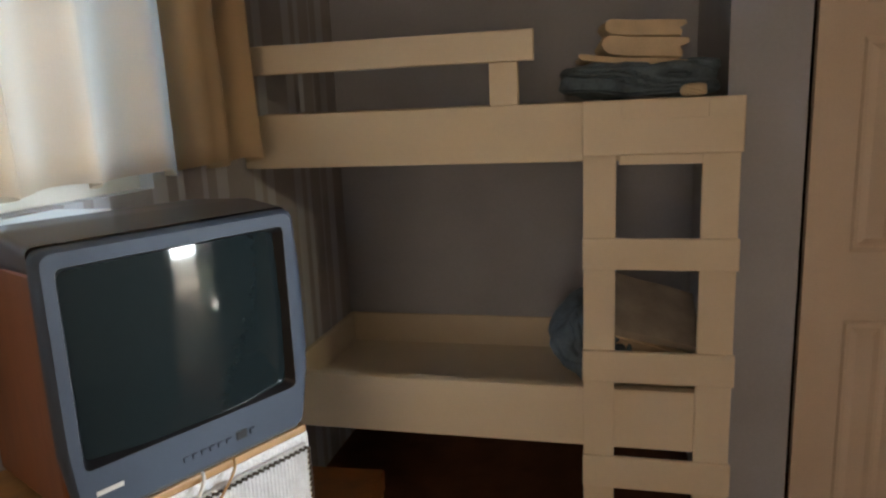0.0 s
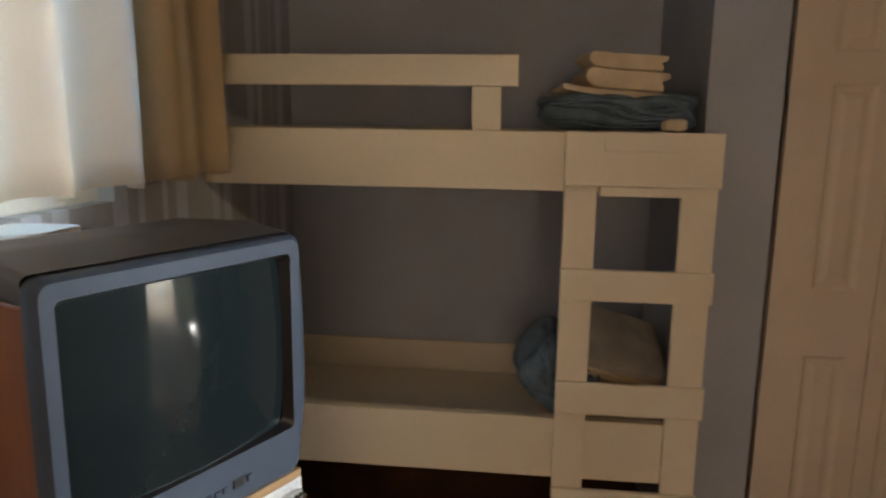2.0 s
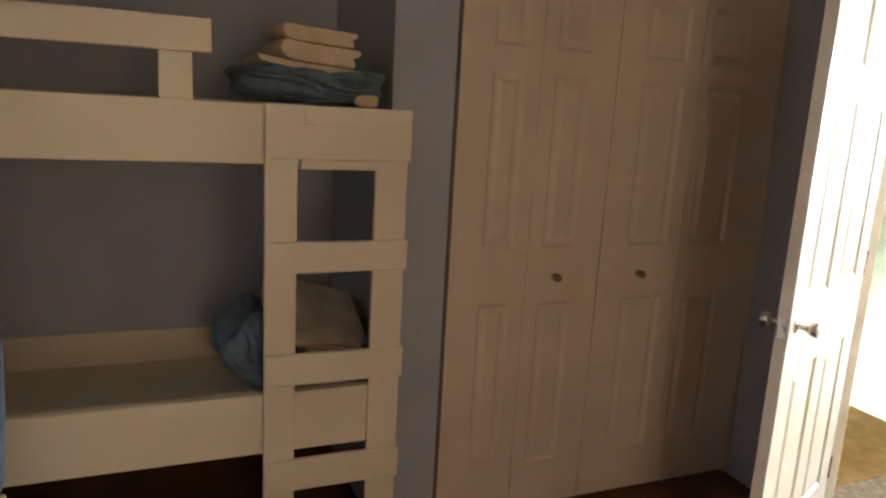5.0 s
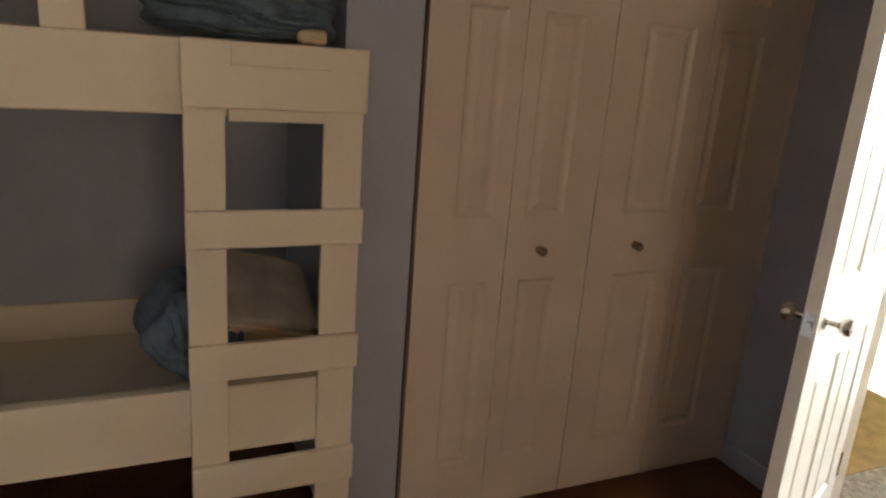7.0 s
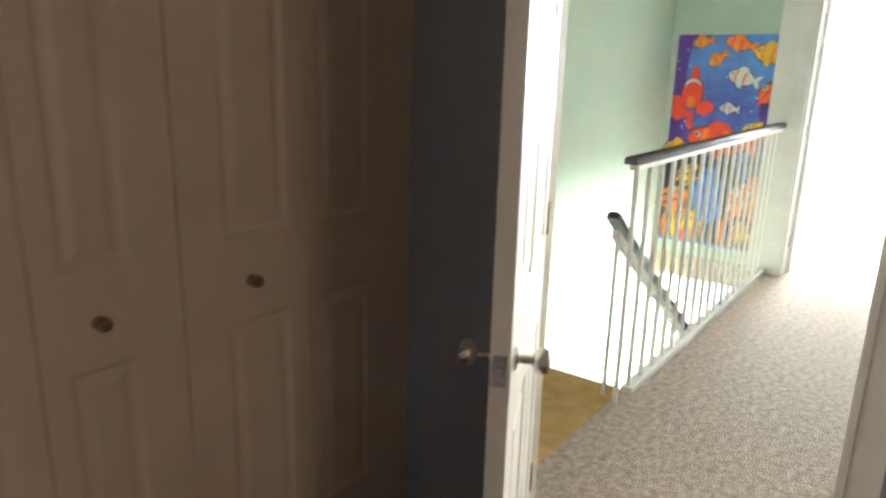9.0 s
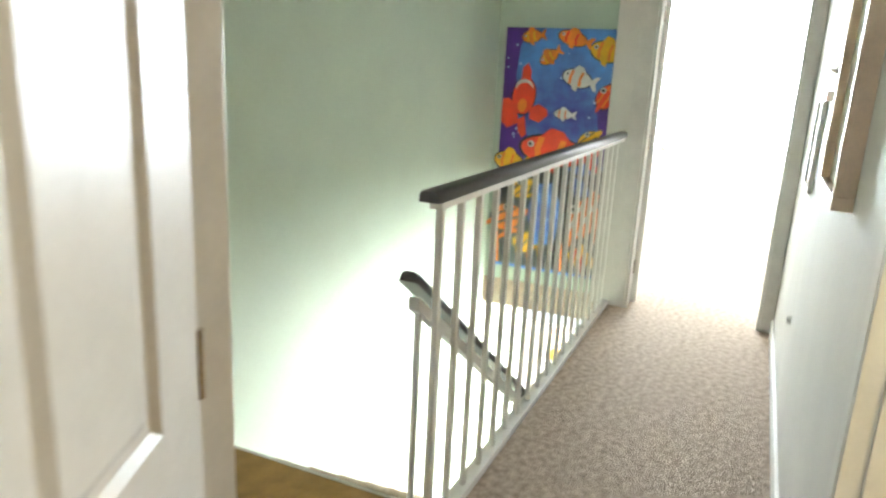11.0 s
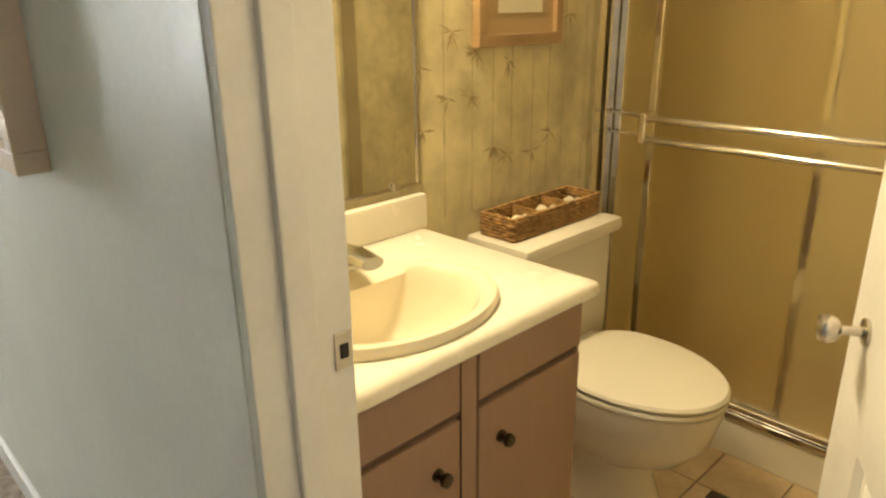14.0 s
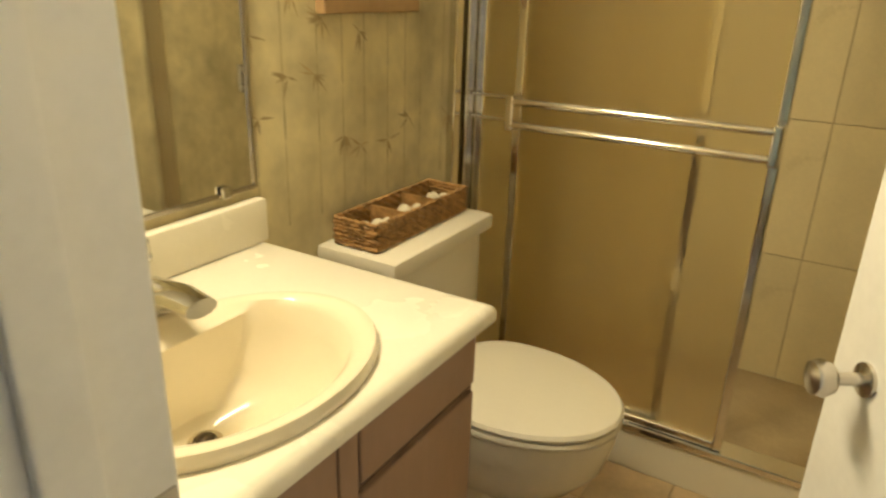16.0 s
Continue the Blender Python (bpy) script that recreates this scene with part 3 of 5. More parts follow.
wrinkled("blanket", -0.480, 0.10, 1.500, 0.48, 0.31, 0.10, DENIM, "crumpled blue-grey blanket on the upper bunk", "blanket", 3.0, folds=2.6, rough=1.9)
wrinkled("pillowcase", -0.325, -0.045, 1.500, 0.07, 0.06, 0.035, SHEET, "rolled tan pillowcase end showing under the blanket", "pillowcase", 5.0, folds=1.2)
folded_pile("folded_sheets", (-0.475, 0.09, 1.600), ((0.31, 0.25, 0.020, -0.03), (0.245, 0.24, 0.062, 0.0), (0.225, 0.22, 0.050, -0.005)), "stack of folded tan sheets on the blanket", "sheets", 6, (0, 5))
wrinkled("pillow", -0.43, 0.22, 0.449, 0.34, 0.42, 0.25, SHEET, "soft tan pillow under the folded bedding", "pillow", 2.0, 4, folds=0.8, rough=0.6)
folded_pile("folded_bedding", (-0.455, 0.20, 0.695), ((0.34, 0.30, 0.040, 0.0), (0.33, 0.30, 0.035, 0.004), (0.32, 0.29, 0.035, -0.006), (0.31, 0.28, 0.035, 0.0)), "folded tan bedding with a greyish top blanket on the lower bunk", "bedding", 8, (26, 15), GREYSHEET)
wrinkled("blanket", -0.690, 0.16, 0.615, 0.25, 0.32, 0.20, DENIM, "crumpled blue-grey blanket on the lower bunk", "blanket", 8.0, 10, (10, 38), folds=2.4, rough=1.9)

# ---- closet doors ----


def raised_panel(bm, x0, x1, z0, z1, y, depth=0.008):
    """A recessed bead with a raised field, on a face towards -y."""
    steps = ((0.0, 0.0), (0.012, depth), (0.022, depth), (0.040, 0.001))
    rings = []
    for inset, dy in steps:
        rings.append([bm.verts.new((x, y + dy, z)) for x, z in ((x0 + inset, z0 + inset), (x1 - inset, z0 + inset), (x1 - inset, z1 - inset), (x0 + inset, z1 - inset))])
    for a, b in zip(rings, rings[1:]):
        for k in range(4):
            bm.faces.new((a[k], a[(k + 1) % 4], b[(k + 1) % 4], b[k]))
    bm.faces.new(rings[-1])


def panel_face(bm, x0, x1, z0, z1, y, holes):
    """A flat face with rectangular panels let into it; holes share a grid of columns and rows."""
    xs = sorted({x0, x1, *[h[0] for h in holes], *[h[1] for h in holes]})
    zs = sorted({z0, z1, *[h[2] for h in holes], *[h[3] for h in holes]})
    for a, b in zip(xs, xs[1:]):
        for c, d in zip(zs, zs[1:]):
            if any(h[0] <= a and b <= h[1] and h[2] <= c and d <= h[3] for h in holes):
                continue
            bm.faces.new([bm.verts.new(p) for p in ((a, y, c), (b, y, c), (b, y, d), (a, y, d))])
    for h in holes:
        raised_panel(bm, *h, y)


def slab(bm, x0, x1, z0, z1, y0, y1, holes, both=False):
    """A panelled door slab with its front at y0 and its back at y1."""
    panel_face(bm, x0, x1, z0, z1, y0, holes)
    start = len(bm.verts)
    bm.verts.ensure_lookup_table()
    if both:
        panel_face(bm, x0, x1, z0, z1, -y1, holes)
        bm.verts.ensure_lookup_table()
        for v in bm.verts[start:]:
            v.co.y = -v.co.y
    else:
        bm.faces.new([bm.verts.new(p) for p in ((x0, y1, z0), (x0, y1, z1), (x1, y1, z1), (x1, y1, z0))])
    for quad in (((x0, y0, z0), (x0, y0, z1), (x0, y1, z1), (x0, y1, z0)), ((x1, y0, z0), (x1, y1, z0), (x1, y1, z1), (x1, y0, z1)),
                 ((x0, y0, z1), (x1, y0, z1), (x1, y1, z1), (x0, y1, z1)), ((x0, y0, z0), (x0, y1, z0), (x1, y1, z0), (x1, y0, z0))):
        bm.faces.new([bm.verts.new(p) for p in quad])
    return bm


def knob(parent, name, at, out, r, material, stem=0.03):
    """A turned knob on a rose."""
    m = Matrix.Translation(at) @ Vector(out).to_track_quat("Z", "Y").to_matrix().to_4x4()
    bm = lathe(bmesh.new(), ((r * 0.9, 0), (r * 0.9, 0.004), (r * 0.35, 0.007), (r * 0.33, stem), (r * 0.8, stem + r * 0.3), (r, stem + r * 0.8), (r * 0.85, stem + r * 1.25), (r * 0.3, stem + r * 1.4)), 20, m)
    return part(name, bm, material, parent, smooth=True)


cd = thing("closet_door", "ivory four-leaf folding closet door with raised panels, closed", "closet door")
LEAVES = (((0.003, 0.303), (0.12, 0.245)), ((0.306, 0.612), (0.36, 0.50)), ((0.616, 0.985), (0.73, 0.92)), ((0.988, 1.385), (1.025, 1.21)))
for k, ((a, b), (p, q)) in enumerate(LEAVES):
    bm = slab(bmesh.new(), a, b, 0.012, 2.03, 0.0, 0.03, [(p, q, 0.195, 0.833), (p, q, 1.04, 1.645), (p, q, 1.73, 1.93)])
    leaf = part("leaf", bm, CLOSETW, cd)
    if k in (1, 2):
        knob(leaf, "knob", ((0.425, 0.80)[k - 1], 0.0, 0.93), (0, -1, 0), 0.0155, KNOBMETAL, 0.012)
structure("trim_closet", boxed(1.385, 1.402, -0.004, 0.09, 0, 2.05), CLOSETW, "ivory closet jamb", "trim")

# ---- hinged doors ----


def hinged_door(name, at, rz, width, label, knob_z, hinge_side=1, lever=NICKEL):
    """A six-panel door leaf from its hinge along local x; y is its thickness."""
    d = thing(name, label, "door", at, rz, kind="structure")
    w = width
    cols = ((0.115, w / 2 - 0.05), (w / 2 + 0.05, w - 0.115))
    holes = [(a, b, z0, z1) for a, b in cols for z0, z1 in ((0.22, 0.80), (1.02, 1.60), (1.70, 1.92))]
    leaf = part("leaf", slab(bmesh.new(), 0.0, w, 0.012, 2.02, -0.0175, 0.0175, holes, both=True), TRIM, d)
    for out in (-1, 1):
        knob(leaf, "door_knob", (w - 0.06, 0.0175 * out, knob_z), (0, out, 0), 0.024 if width > 0.7 else 0.020, lever, 0.03)
    part("latch_plate", boxed(w, w + 0.002, -0.012, 0.012, knob_z - 0.028, knob_z + 0.028), NICKEL, leaf)
    part("latch", boxed(w + 0.002, w + 0.010, -0.006, 0.006, knob_z - 0.008, knob_z + 0.008), NICKEL, leaf)
    for z in (0.25, 1.05, 1.80):
        part("hinge", rod(bmesh.new(), (-0.006, 0.016 * hinge_side, z - 0.045), (-0.006, 0.016 * hinge_side, z + 0.045), 0.007), NICKEL, leaf)
    return d


hinged_door("door_1", (1.428, -0.437, 0), 180 + 24.6, 0.795, "white six-panel bedroom door standing open, silver knobs", 0.955)
hinged_door("door_2", (1.525, -1.415, 0.01), -60.5, 0.632, "white six-panel bathroom door standing open, silver knobs", 0.948)
hinged_door("door_3", (5.300, -0.436, 0), 6, 0.76, "white six-panel door of the far room, wide open", 0.95)

# ---- television ----


TV_AT, TV_TURN = (-1.336, -1.4185), math.degrees(math.atan2(0.900, 0.435))


def rounded_loop(bm, x0, x1, z0, z1, y, r, bulge=0.0, tuck=0.0):
    """A rounded rectangle; bulge pushes its sides out in the middle, tuck pulls its lower corners in."""
    pts = []
    for cx, cz, a0 in ((x1 - r, z1 - r, 0), (x0 + r, z1 - r, 90), (x0 + r, z0 + r, 180), (x1 - r, z0 + r, 270)):
        for s in range(5):
            a = radians(a0 + s * 22.5)
            pts.append([cx + r * math.cos(a), cz + r * math.sin(a)])
    out = []
    for k, p in enumerate(pts):
        out.append(p)
        if k in (9, 19):
            nxt = pts[(k + 1) % 20]
            sign = -0.1 if k == 9 else 1
            for s in range(1, 8):
                u = s / 8
                out.append([p[0] + (nxt[0] - p[0]) * u + sign * bulge * math.sin(math.pi * u), p[1] + (nxt[1] - p[1]) * u])
    mid = (x0 + x1) / 2
    return [bm.verts.new((x - math.copysign(tuck * max(0.0, 1 - (z - z0) / 0.12), x - mid), y, z)) for x, z in out]


def lofted(bm, loops):
    for a, b in zip(loops, loops[1:]):
        for k in range(len(a)):
            j = (k + 1) % len(a)
            bm.faces.new((a[k], a[j], b[j], b[k]))
    return bm


def television():
    w, h = 0.468, 0.430
    tv = thing("television", "blue-grey tube television with woodgrain sides and a dark screen", "television", (*TV_AT, 0.895), TV_TURN)
    # local x runs along the front, local -y points into the room
    part("cabinet", boxed(0.019, w - 0.030, 0.030, 0.30, 0.012, h - 0.035, bevel=0.006), ORANGEWOOD, tv, "woodgrain cabinet side")
    bm = bmesh.new()
    lofted(bm, [rounded_loop(bm, x0, x1, z0, z1, y, 0.012) for x0, x1, z0, z1, y in
                ((0.017, w + 0.004, h - 0.04, h + 0.003, 0.030), (0.016, w - 0.004, h - 0.04, h + 0.016, 0.12), (0.02, w - 0.03, h - 0.06, h + 0.010, 0.27), (0.09, w - 0.09, h - 0.10, h - 0.05, 0.34))])
    part("top_cover", bm, DARKPLASTIC, tv, "dark grey plastic top", smooth=True)
    part("tube_housing", boxed(0.09, w - 0.09, 0.27, 0.36, 0.03, 0.31, bevel=0.03), DARKPLASTIC, tv)
    # bezel: a bulging rounded shell whose face falls in to the screen
    screen = (0.045, 0.438, 0.091, 0.397)
    bm = bmesh.new()
    lofted(bm, [rounded_loop(bm, 0.018, w + 0.004, 0.0, h, 0.034, 0.02, 0.012, 0.016), rounded_loop(bm, 0.014, w + 0.010, 0.0, h, 0.024, 0.022, 0.012, 0.016),
                rounded_loop(bm, 0.016, w + 0.004, 0.002, h - 0.001, 0.010, 0.022, 0.008, 0.014), rounded_loop(bm, 0.022, w - 0.008, 0.010, h - 0.006, 0.0, 0.018, 0.002, 0.010),
                rounded_loop(bm, screen[0] - 0.004, screen[1] + 0.004, screen[2] - 0.004, screen[3] + 0.004, 0.001, 0.010)])
    part("bezel", bm, GREYPLASTIC, tv, smooth=True)
    bm = bmesh.new()
    lofted(bm, [rounded_loop(bm, screen[0] - 0.004, screen[1] + 0.004, screen[2] - 0.004, screen[3] + 0.004, 0.0012, 0.010), rounded_loop(bm, screen[0] + 0.004, screen[1] - 0.006, screen[2] + 0.004, screen[3] - 0.004, 0.020, 0.012)])
    part("screen_mask", bm, BLACK, tv, "black screen surround", smooth=True)
    bm = bmesh.new()
    n = 22
    x0, x1, z0, z1 = screen
    grid = [[bm.verts.new((x0 + (x1 - x0) * i / n, 0.024 - 0.017 * (1 - (2 * i / n - 1) ** 2) - 0.006 * (1 - (2 * j / n - 1) ** 2), z0 + (z1 - z0) * j / n)) for i in range(n + 1)] for j in range(n + 1)]
    for a, b in zip(grid, grid[1:]):
        for i in range(n):
            bm.faces.new((a[i], a[i + 1], b[i + 1], b[i]))
    part("screen", bm, SCREEN, tv, "dark curved glass screen", smooth=True)
    part("nameplate", boxed(0.052, 0.094, -0.002, 0.003, 0.044, 0.051), CORD, tv)
    part("lower_lip", boxed(0.030, w - 0.034, -0.0015, 0.004, 0.006, 0.011, bevel=0.001), DARKPLASTIC, tv)
    for k in range(6):
        part("button", boxed(0.196 + 0.0165 * k, 0.207 + 0.0165 * k, -0.003, 0.003, 0.035, 0.044, bevel=0.001), GREYPLASTIC, tv)
    part("sensor_window", boxed(0.300, 0.322, -0.002, 0.003, 0.032, 0.048, bevel=0.001), BLACK, tv)
    part("power_button", boxed(0.328, 0.339, -0.004, 0.003, 0.034, 0.045, bevel=0.002), GREYPLASTIC, tv)
    for x in (0.06, w - 0.08):
        part("foot", boxed(x - 0.02, x + 0.02, 0.03, 0.22, -0.001, 0.013), BLACK, tv)


television()


def tv_stand():
    st = thing("dresser", "white wicker-fronted dresser with a tan wooden top under the television", "dresser", (*TV_AT, 0), TV_TURN)
    part("top", boxed(-0.020, 0.462, 0.006, 0.32, 0.877, 0.8935, bevel=0.004), TANWOOD, st, "tan wooden top")
    part("body", boxed(-0.024, 0.466, 0.008, 0.32, 0.06, 0.8765, bevel=0.006), WICKER, st)
    for k in range(3):
        z0 = 0.078 + 0.264 * k
        dr = part("drawer", boxed(-0.010, 0.452, -0.008, 0.007, z0, z0 + 0.254, bevel=0.006), WICKER, st)
        bm = bmesh.new()
        for i in range(56):
            x = -0.002 + 0.0082 * i
            rod(bm, (x, -0.008, z0 + 0.014), (x, -0.008, z0 + 0.242), 0.0028, n=6)
        tagged(part("cane", bm, WICKER, dr), kind="stuff")
        # twisted dark binding round the drawer's edge
        bm = bmesh.new()
        corners = [(-0.008, z0 + 0.008), (0.450, z0 + 0.008), (0.450, z0 + 0.248), (-0.008, z0 + 0.248)]
        for (ax, az), (bx_, bz) in zip(corners, corners[1:] + corners[:1]):
            steps = int(math.hypot(bx_ - ax, bz - az) / 0.012)
            for i in range(steps):
                u, v = i / steps, (i + 0.8) / steps
                sx, sz = (0.0, 0.0025) if az == bz else (0.0025, 0.0)
                rod(bm, (ax + (bx_ - ax) * u - sx, -0.011, az + (bz - az) * u - sz), (ax + (bx_ - ax) * v + sx, -0.011, az + (bz - az) * v + sz), 0.0032, n=6)
        tagged(part("binding", bm, BRONZE, dr, "dark twisted cane binding"), kind="stuff")
    for x in (-0.014, 0.420):
        for y in (0.02, 0.25):
            part("foot", boxed(x, x + 0.04, y, y + 0.04, 0, 0.06), TANWOOD, st)


tv_stand()


def cable(name, pts, r, material, label):
    cu = bpy.data.curves.new(name, "CURVE")
    cu.dimensions, cu.bevel_depth, cu.bevel_resolution = "3D", r, 2
    sp = cu.splines.new("NURBS")
    sp.points.add(len(pts) - 1)
    for p, q in zip(sp.points, pts):
        p.co = (*q, 1)
    sp.use_endpoint_u, sp.order_u = True, 4
    cu.materials.append(material)
    return tagged(new(name, cu), label, "cable")


def on_dresser(u, out, z):
    """A point by the dresser: along its front, out from it, at a height."""
    c, n = Vector((0.435, 0.900)), Vector((0.900, -0.435))
    p = Vector(TV_AT) + c * u + n * out
    return (p.x, p.y, z)


cable("cable", [on_dresser(0.24, -0.06, 0.899), on_dresser(0.235, 0.004, 0.898), on_dresser(0.22, 0.016, 0.87), on_dresser(0.14, 0.014, 0.80), on_dresser(0.10, 0.014, 0.50)], 0.003, CORD, "white cable hanging down the dresser front")
cable("cable", [on_dresser(0.30, -0.06, 0.899), on_dresser(0.30, 0.004, 0.898), on_dresser(0.28, 0.018, 0.87), on_dresser(0.19, 0.016, 0.80), on_dresser(0.15, 0.016, 0.45)], 0.0025, TANWOOD, "brown cord hanging down the dresser front")
bx = thing("storage_box", "brown cardboard storage box on the floor by the bunk", "box", (-1.45, -0.23, 0.0), 3)
part("carton", boxed(-0.14, 0.14, -0.13, 0.13, 0.0, 0.26, bevel=0.004), TANWOOD, bx)
part("lid", boxed(-0.146, 0.146, -0.136, 0.136, 0.20, 0.275, bevel=0.004), ORANGEWOOD, bx)

# ---- stairs and banister ----
stair = thing("staircase", "carpeted flight of stairs going down beside the hall", "stairs", kind="structure")
for k in range(13):
    x = 2.68 + 0.26 * k
    z = -0.186 * (k + 1)
    part("tread", boxed(x - 0.025, x + 0.26, -0.20, 0.62, z - 0.045, z, bevel=0.008), CARPET, stair)
    part("riser", boxed(x - 0.004, x + 0.012, -0.20, 0.62, z + 0.001, z + 0.139), CARPET, stair)
bm = bmesh.new()
for y0, y1 in ((-0.235, -0.205),):
    vs = [[bm.verts.new((x, y, z)) for x, z in ((2.66, -0.02), (6.10, -2.48), (6.10, -2.60), (5.80, -2.60), (2.66, -0.42))] for y in (y0, y1)]
    bm.faces.new(vs[0])
    bm.faces.new(vs[1][::-1])
    for k in range(5):
        bm.faces.new((vs[0][k], vs[0][(k + 1) % 5], vs[1][(k + 1) % 5], vs[1][k]))
part("stringer", bm, TRIM, stair)
structure("trim_stair_edge", boxed(2.66, 5.20, -0.30, -0.245, -0.03, 0.028, bevel=0.005), TRIM, "white painted board along the stair opening", "trim")
structure("trim_landing_edge", boxed(2.668, 2.682, -0.245, 0.62, -0.045, 0.004, bevel=0.003), TRIM, "white nosing strip at the head of the stairs", "trim")
structure("fascia_stair", boxed(2.68, 5.35, -0.26, -0.24, -0.25, -0.03), WHITEWALL, "white painted fascia of the stair opening", "wall")


def rail_profile(bm, a, b, w, h):
    """A rounded handrail from a to b."""
    a, b = Vector(a), Vector(b)
    d = (b - a).normalized()
    side = Vector((0, 1, 0))
    up = d.cross(side) * -1
    if up.z < 0:
        up = -up
    pts = [(-1, -0.5), (-1, 0.1), (-0.8, 0.38), (-0.4, 0.5), (0.4, 0.5), (0.8, 0.38), (1, 0.1), (1, -0.5)]
    rings = [[bm.verts.new(c + side * (p * w / 2 * k) + up * (q * h * (1 if q < 0 else k))) for p, q in pts] for c, k in ((a - d * 0.012, 0.8), (a, 1), (b, 1))]
    for r0, r1 in zip(rings, rings[1:]):
        for k in range(len(pts)):
            j = (k + 1) % len(pts)
            bm.faces.new((r0[k], r0[j], r1[j], r1[k]))
    bm.faces.new(rings[0])
    bm.faces.new(rings[-1][::-1])
    return bm


ban = thing("banister", "white wooden banister with a dark handrail beside the stair opening", "banister")
part("handrail", rail_profile(bmesh.new(), (2.465, -0.272, 1.092), (5.185, -0.272, 1.092), 0.066, 0.032), HANDRAIL, ban, "dark stained handrail", smooth=True)
part("subrail", boxed(2.50, 5.185, -0.292, -0.252, 1.050, 1.0745, bevel=0.004), TRIM, ban)
for k in range(18):
    x = 2.536 + 0.147 * k
    if x < 5.16:
        part("baluster", boxed(x - 0.010, x + 0.010, -0.282, -0.262, 0.0 if x < 2.66 else 0.028, 1.052, bevel=0.003), TRIM, ban)
sb = thing("stair_rail", "sloping white stair banister with a dark handrail", "banister")
SL = -0.186 / 0.26
part("handrail", rail_profile(bmesh.new(), (2.50, -0.205, 0.85), (5.9, -0.205, 0.85 + SL * 3.4), 0.062, 0.034), HANDRAIL, sb, "dark stained handrail", smooth=True)
bm = bmesh.new()
for y in (-0.222, -0.188):
    for x, dz in ((2.53, -0.045), (5.88, -0.045), (5.88, -0.085), (2.53, -0.085)):
        bm.verts.new((x, y, 0.85 + SL * (x - 2.5) + dz))
bm.verts.ensure_lookup_table()
bm.faces.new(bm.verts[0:4])
bm.faces.new(bm.verts[4:8])
for k in range(4):
    bm.faces.new((bm.verts[k], bm.verts[(k + 1) % 4], bm.verts[4 + (k + 1) % 4], bm.verts[4 + k]))
part("subrail", bm, TRIM, sb)
for k in range(23):
    x = 2.56 + 0.149 * k
    top = 0.85 + SL * (x - 2.5) - 0.07
    bot = min(-0.02, -0.03 + SL * (x - 2.66)) if x > 2.66 else 0.0
    part("baluster", boxed(x - 0.009, x + 0.009, -0.214, -0.196, bot, top, bevel=0.003), TRIM, sb)

# ---- fish poster ----
po = thing("fish_poster", "large printed cloth poster of red and yellow fish in blue sea", "poster")
bm = bmesh.new()
box(bm, 5.346, 5.352, -0.15, 0.575, 0.10, 1.71)
part("cloth", bm, SEA, po)


def blob(bm, x, pts):
    bm.faces.new([bm.verts.new((x, y, z)) for y, z in pts])


def ellipse(cy, cz, ry, rz, turn=0.0, n=24, wob=0.0):
    out = []
    for k in range(n):
        a = 2 * math.pi * k / n
        r = 1 + wob * math.sin(3 * a + cy * 20)
        u, v = ry * r * math.cos(a), rz * r * math.sin(a)
        out.append((cy + u * math.cos(turn) - v * math.sin(turn), cz + u * math.sin(turn) + v * math.cos(turn)))
    return out


def print_shape(name, depth, pts, material, parent):
    bm = bmesh.new()
    blob(bm, 5.3456 - depth, pts)
    return part(name, bm, material, parent)


def poster_fish(cy, cz, ln, ht, turn, body, band, bands=2):
    """A flat printed fish with a dark outline: body, tail, fins, bands, belly light, eye."""
    c, s = math.cos(turn), math.sin(turn)

    def at(u, v):
        return (cy + u * c - v * s, cz + u * s + v * c)

    f = print_shape("outline", 0.0006, ellipse(cy, cz, ln * 0.54, ht * 0.57, turn), BLACK, po)
    print_shape("fish", 0.0016, ellipse(cy, cz, ln / 2, ht / 2, turn), body, f)
    for pts in ([at(-ln * 0.42, 0), at(-ln * 0.62, ht * 0.40), at(-ln * 0.76, ht * 0.46), at(-ln * 0.66, 0), at(-ln * 0.76, -ht * 0.46), at(-ln * 0.62, -ht * 0.40)],
                [at(-ln * 0.28, ht * 0.36), at(-ln * 0.12, ht * 0.72), at(ln * 0.08, ht * 0.78), at(ln * 0.26, ht * 0.36)],
                [at(-ln * 0.1, -ht * 0.4), at(-ln * 0.10, -ht * 0.74), at(ln * 0.04, -ht * 0.70), at(ln * 0.15, -ht * 0.4)]):
        print_shape("fin", 0.0012, pts, body, f)
    for k in range(bands):
        u = 0.20 - 0.34 * k
        print_shape("band", 0.0022, [at(ln * (u - 0.05), -ht * 0.42), at(ln * (u + 0.04), -ht * 0.42), at(ln * (u + 0.08), 0), at(ln * (u + 0.04), ht * 0.42), at(ln * (u - 0.05), ht * 0.42), at(ln * (u - 0.01), 0)], band, f)
    print_shape("eye_white", 0.0026, ellipse(*at(ln * 0.35, ht * 0.12), ht * 0.12, ht * 0.12, n=12), FISHWHITE, f)
    print_shape("eye", 0.0030, ellipse(*at(ln * 0.36, ht * 0.12), ht * 0.07, ht * 0.07, n=10), BLACK, f)


